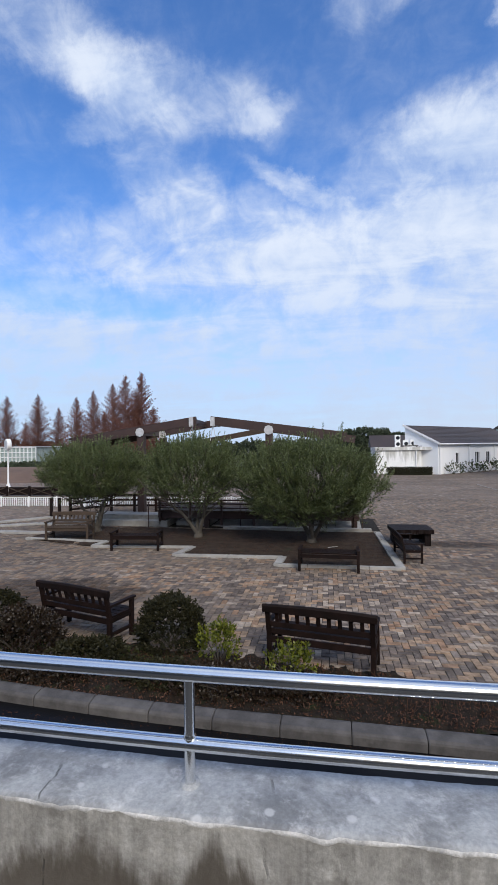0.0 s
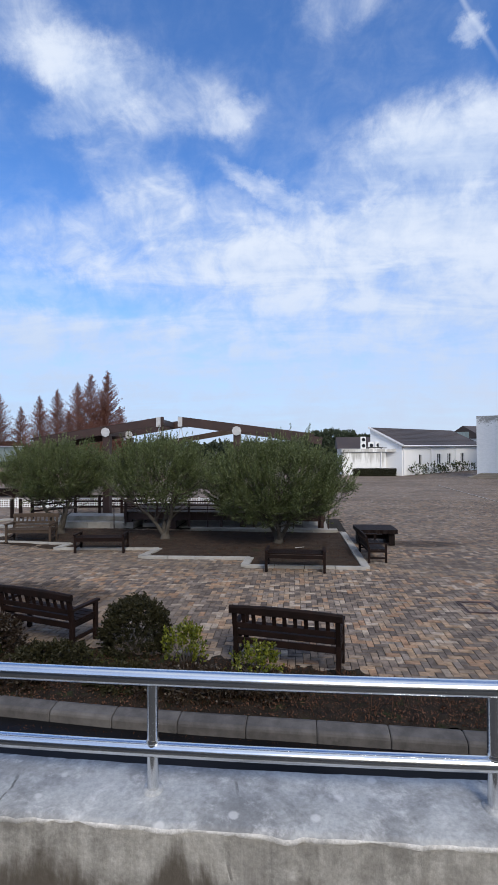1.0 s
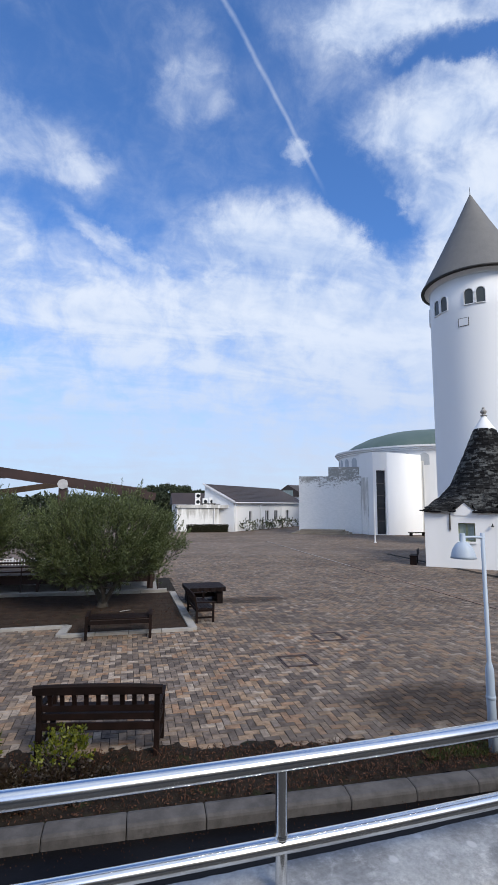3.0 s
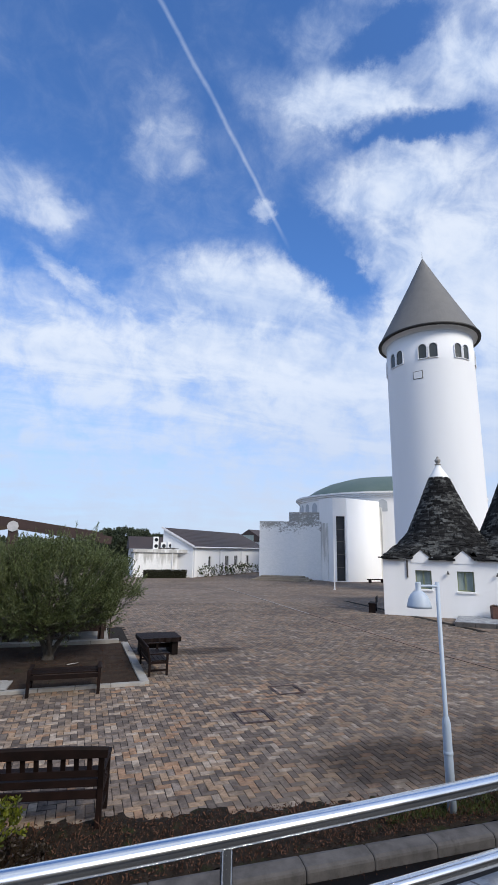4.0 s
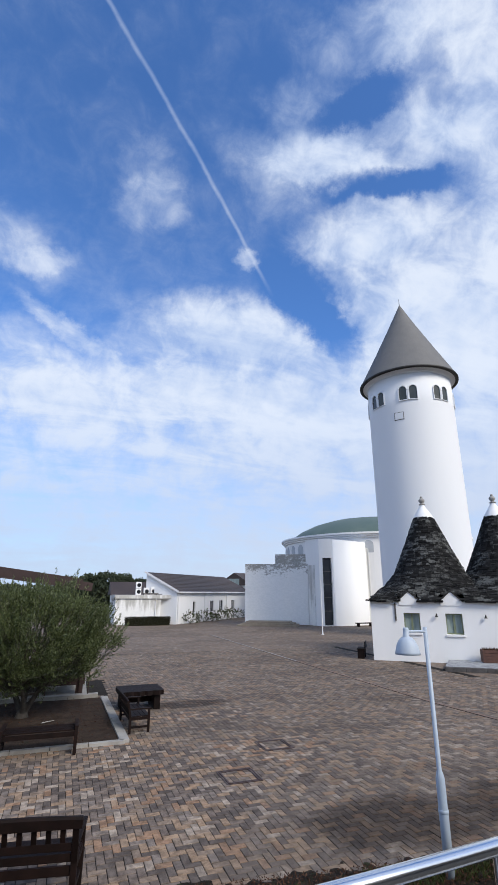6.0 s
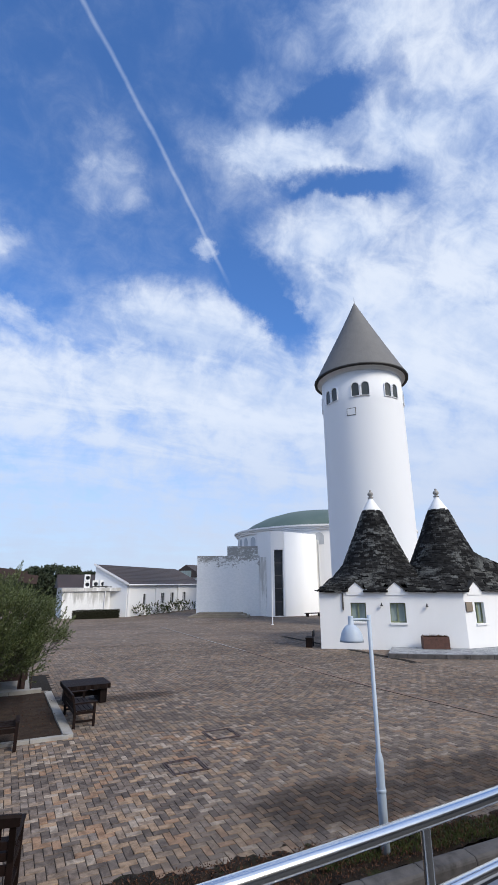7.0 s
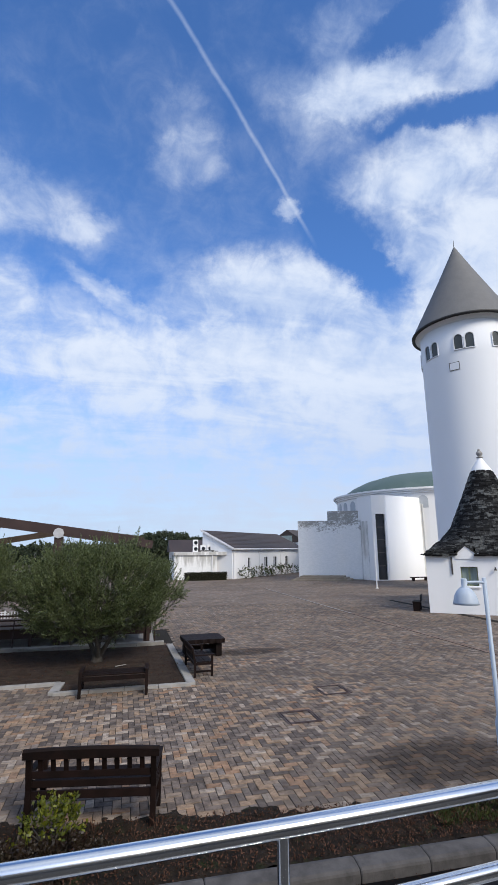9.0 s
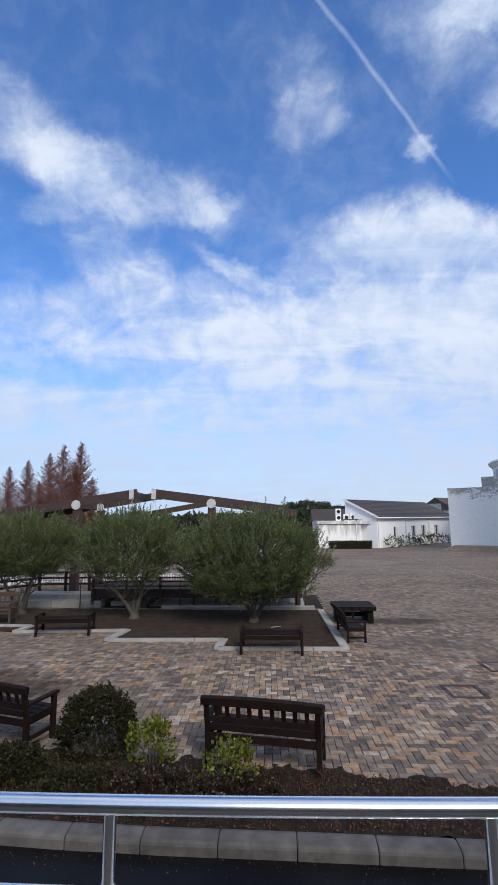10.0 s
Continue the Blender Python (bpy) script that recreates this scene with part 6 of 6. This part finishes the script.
# ---- rust-coloured conifers ----
def redwood(seed, h):
    r = np.random.default_rng(seed)
    t = thing("bald_conifer", pose(0, 0, 0), "tall narrow conifer with rust-brown autumn foliage", "tree", "rust-brown conifers")
    bm = tube(bmesh.new(), [(0, 0, -0.1), (0, 0, h * 0.5), (0, 0, h)], [0.24, 0.14, 0.02], 7)
    P, Dd = [], []
    n = 520
    for k in range(n):
        f_ = 1 - (1 - (k + 0.5) / n) ** 0.8
        z = h * (0.05 + 0.93 * f_)
        rad = h * 0.32 * (1 - f_) ** 0.92 * r.uniform(0.45, 1.1) * (1.0 - 0.35 * max(0.0, 0.25 - f_) / 0.25) + 0.04
        a = r.uniform(0, 2 * math.pi)
        d = Vector((math.cos(a), math.sin(a), 0.45 + 0.5 * f_))
        tube(bm, [(0, 0, z), Vector((0, 0, z)) + d * rad], [0.03, 0.006], 3, False)
        for _ in range(int(3 + 7 * rad)):
            u = r.uniform(0.15, 1.0)
            P.append(tuple(Vector((0, 0, z)) + d * rad * u + Vector(r.normal(0, 0.07, 3))))
            Dd.append((math.cos(a) * 0.5, math.sin(a) * 0.5, r.uniform(-0.3, 0.7)))
    part("trunk", bm, RUST_LEAF, t)
    V, F = leaf_cloud(np.array(P), np.array(Dd), 0.12, 0.026, seed, 0.9, 6, 0.30)
    ob = quads("needles", V, F, RUST_LEAF)
    ob.parent = t
    return t


first = redwood(71, 16.0)
second = redwood(72, 15.0)
SPOTS = [(-69.4, 14.6, 0), (-62.5, 14.8, 1), (-58.2, 11.9, 0), (-53.1, 13.8, 1), (-49.7, 15.2, 0), (-45.8, 16.6, 1), (-42.2, 18.0, 0), (-39.1, 18.6, 1), (-66.0, 9.0, 1), (-46.9, 10.8, 0),
         (-36.6, 11.5, 0), (-40.6, 14.0, 1)]
used = set()
for i, (x, h, kind_) in enumerate(SPOTS):
    src, hh = (first, 16.0) if kind_ == 0 else (second, 15.0)
    s = h / hh
    m = pose(x, 90 + (i % 3) * 0.8, 0, 0, 0, 47 * i) @ Matrix.Diagonal((s, s, s, 1))
    if kind_ not in used:
        used.add(kind_)
        src.matrix_world = m
        src.scale = (s, s, s)
    else:
        c = copy_thing(src, pose(x, 90 + (i % 3) * 0.8, 0, 0, 0, 47 * i))
        c.scale = (s, s, s)

# ---- far woods ----
r = np.random.default_rng(81)
P, Dd = [], []
for k in range(150):
    a = radians(-58 + 116 * k / 149 + r.uniform(-0.4, 0.4))
    R = r.uniform(118, 135)
    h = 3.7 + 1.2 * noise.noise((k * 0.21, 0, 0)) + r.uniform(-0.5, 0.6)
    cx, cy = R * math.sin(a), R * math.cos(a)
    for _ in range(170):
        v = r.normal(0, 1, 3)
        v /= np.linalg.norm(v)
        P.append((cx + v[0] * 3.0, cy + v[1] * 2.5, h * 0.5 + v[2] * h * 0.5))
        Dd.append(v * 0.4 + np.array([0, 0, 0.3]))
V, F = leaf_cloud(np.array(P), np.array(Dd), 0.75, 0.28, 82, 0.7, 3, 0.6)
tagged(quads("far_woods", V, F, WOODS), "dark belt of far trees along the horizon", "woods", "", "stuff")


def round_tree(x, y, h, rad, seed):
    t = thing("far_tree", pose(x, y, 0), "dark green far tree behind the buildings", "tree", "far trees")
    part("trunk", tube(bmesh.new(), [(0, 0, -0.1), (0, 0, h * 0.6)], [0.25, 0.12], 7), BARK, t)
    q = np.random.default_rng(seed)
    n = 900
    v = q.normal(0, 1, (n, 3))
    v /= np.linalg.norm(v, axis=1, keepdims=True)
    lob = np.array([1 + 0.3 * noise.noise((w[0] * 2 + seed, w[1] * 2, w[2] * 2)) for w in v])[:, None]
    p = v * lob * (0.6 + 0.4 * q.random((n, 1))) * np.array([rad, rad, h * 0.36]) + np.array([0, 0, h * 0.62])
    V, F = leaf_cloud(p, v * 0.5 + np.array([0, 0, 0.2]), 0.4, 0.12, seed, 0.8, 5, 0.4)
    ob = quads("crown", V, F, WOODS)
    ob.parent = t


for i, (x, y, h, rad) in enumerate(((2.0, 82, 5.6, 2.2), (4.8, 84, 6.0, 2.6), (7.6, 86, 5.7, 2.4), (-0.8, 85, 5.2, 1.8), (10.5, 88, 5.2, 2.4))):
    round_tree(x, y, h, rad, 90 + i)

# ---- slim expansion strips and inspection covers in the plaza ----
seam = thing("plaza_seam", pose(0, 0, 0), "straight pale drainage seam across the pavers", "seam", kind="structure")
pts = [(9.95, 37.0), (10.15, 22.0), (10.3, 13.0), (10.9, 7.5)]
for k_, (a, b) in enumerate(zip(pts, pts[1:])):
    part("seam_strip", bar((*a, 0.004), (*b, 0.004), 0.075, 0.012), (PALE_STONE, SEAM_CLAY, SEAM_CLAY)[k_], seam)
    part("seam_groove", bar((a[0] - 0.05, a[1], 0.002), (b[0] - 0.05, b[1], 0.002), 0.016, 0.010), JOINT, seam)
for cx, cy, rot in ((3.24, 9.28, 1.5), (4.46, 10.71, 1.5)):
    cov = thing("inspection_cover", pose(cx, cy, 0.0, 0, 0, rot), "dark metal frame of a paved inspection cover", "cover", "inspection covers")
    for w in (0.31, 0.265):
        for k in range(4):
            ob = part("frame_bar", bx(-w, w, -w - 0.012, -w + 0.012, -0.01, 0.010), STEEL_BROWN, cov)
            ob.matrix_local = pose(0, 0, 0, 0, 0, 90 * k)

# ---- pavers: right-angled herringbone ----
B = 0.105
GAP = 0.0042
rng = np.random.default_rng(3)


def inside(poly, x, y):
    hit = False
    for (x0, y0), (x1, y1) in zip(poly, poly[1:] + poly[:1]):
        if (y0 > y) != (y1 > y) and x < (x1 - x0) * (y - y0) / (y1 - y0) + x0:
            hit = not hit
    return hit


BED = EDGE + [(-9.9, 16.6)]
V = []


def paver_shape(l, w):
    a, b, c = l / 2 - GAP, w / 2 - GAP, 0.006
    vs = [(-a, -b, -0.03), (a, -b, -0.03), (a, b, -0.03), (-a, b, -0.03), (-a, -b, -0.004), (a, -b, -0.004), (a, b, -0.004), (-a, b, -0.004),
          (-a + c, -b + c, 0.0), (a - c, -b + c, 0.0), (a - c, b - c, 0.0), (-a + c, b - c, 0.0)]
    fs = [(0, 1, 5, 4), (1, 2, 6, 5), (2, 3, 7, 6), (3, 0, 4, 7), (4, 5, 9, 8), (5, 6, 10, 9), (6, 7, 11, 10), (7, 4, 8, 11), (8, 9, 10, 11)]
    return vs, fs


SHAPES = {0: paver_shape(2 * B, B), 1: paver_shape(B, 2 * B)}
TURN = radians(1.5)
ct, st_ = math.cos(TURN), math.sin(TURN)
cells = []
for j in range(-20, 215):
    for k in range(-110, 110):
        # each diagonal step carries one lying and one standing paver
        ox, oy = (j + 4 * k), j
        for kind_, (dx, dy) in ((0, (1.0, 0.5)), (1, (2.5, 0.0))):
            cx, cy = (ox + dx) * B, (oy + dy) * B
            x, y = ct * cx - st_ * cy + 0.0, st_ * cx + ct * cy + 6.2
            if not (BRICK_X[0] < x < BRICK_X[1] and y < BRICK_Y[1]):
                continue
            if y < 7.4 and y < bed_edge(x) + 0.05:
                continue
            if 11.6 < y < 16.7 and -10 < x < 1.7 and inside(BED, x, y):
                continue
            if y > 16.9 and x < 1.5:
                if -9.9 < x and y < 19.8:
                    continue
            if x > 14.6 and y > 16.0:
                continue
            cells.append((x, y, kind_))
ANG = TURN
meshes = {}
for kind_, (vs_, fs_) in SHAPES.items():
    me = bpy.data.meshes.new("paver")
    me.from_pydata(vs_, [], fs_)
    me.materials.append(BRICK)
    meshes[kind_] = me
tilt = rng.normal(0, 0.012, (len(cells), 2))
lift = rng.normal(0, 0.0014, len(cells))
order = sorted(range(len(cells)), key=lambda i: (cells[i][0] - 1.5) ** 2 * 0.5 + (cells[i][1] - 6.6) ** 2)
chosen = set(order[:300])
base = {k: (np.array(v), f) for k, (v, f) in SHAPES.items()}
faces, off = [], 0
for i, (x, y, kind_) in enumerate(cells):
    if i in chosen:
        ob = new("paver", meshes[kind_])
        ob.matrix_world = pose(x, y, lift[i], math.degrees(tilt[i, 0]), math.degrees(tilt[i, 1]), math.degrees(ANG))
        ob.parent = plaza
        continue
    v, f_ = base[kind_]
    w = np.empty_like(v)
    w[:, 0], w[:, 1] = x + v[:, 0] * ct - v[:, 1] * st_, y + v[:, 0] * st_ + v[:, 1] * ct
    w[:, 2] = v[:, 2] + lift[i] + (v[:, 0] * tilt[i, 1] + v[:, 1] * tilt[i, 0])
    V.append(w)
    faces += [(a + off, b + off, c + off, d + off) for a, b, c, d in f_]
    off += 12
ob = quads("pavers", np.concatenate(V).tolist(), faces, BRICK)
ob.parent = plaza
tagged(ob, "mixed grey, tan and orange clay pavers in herringbone", kind="stuff")
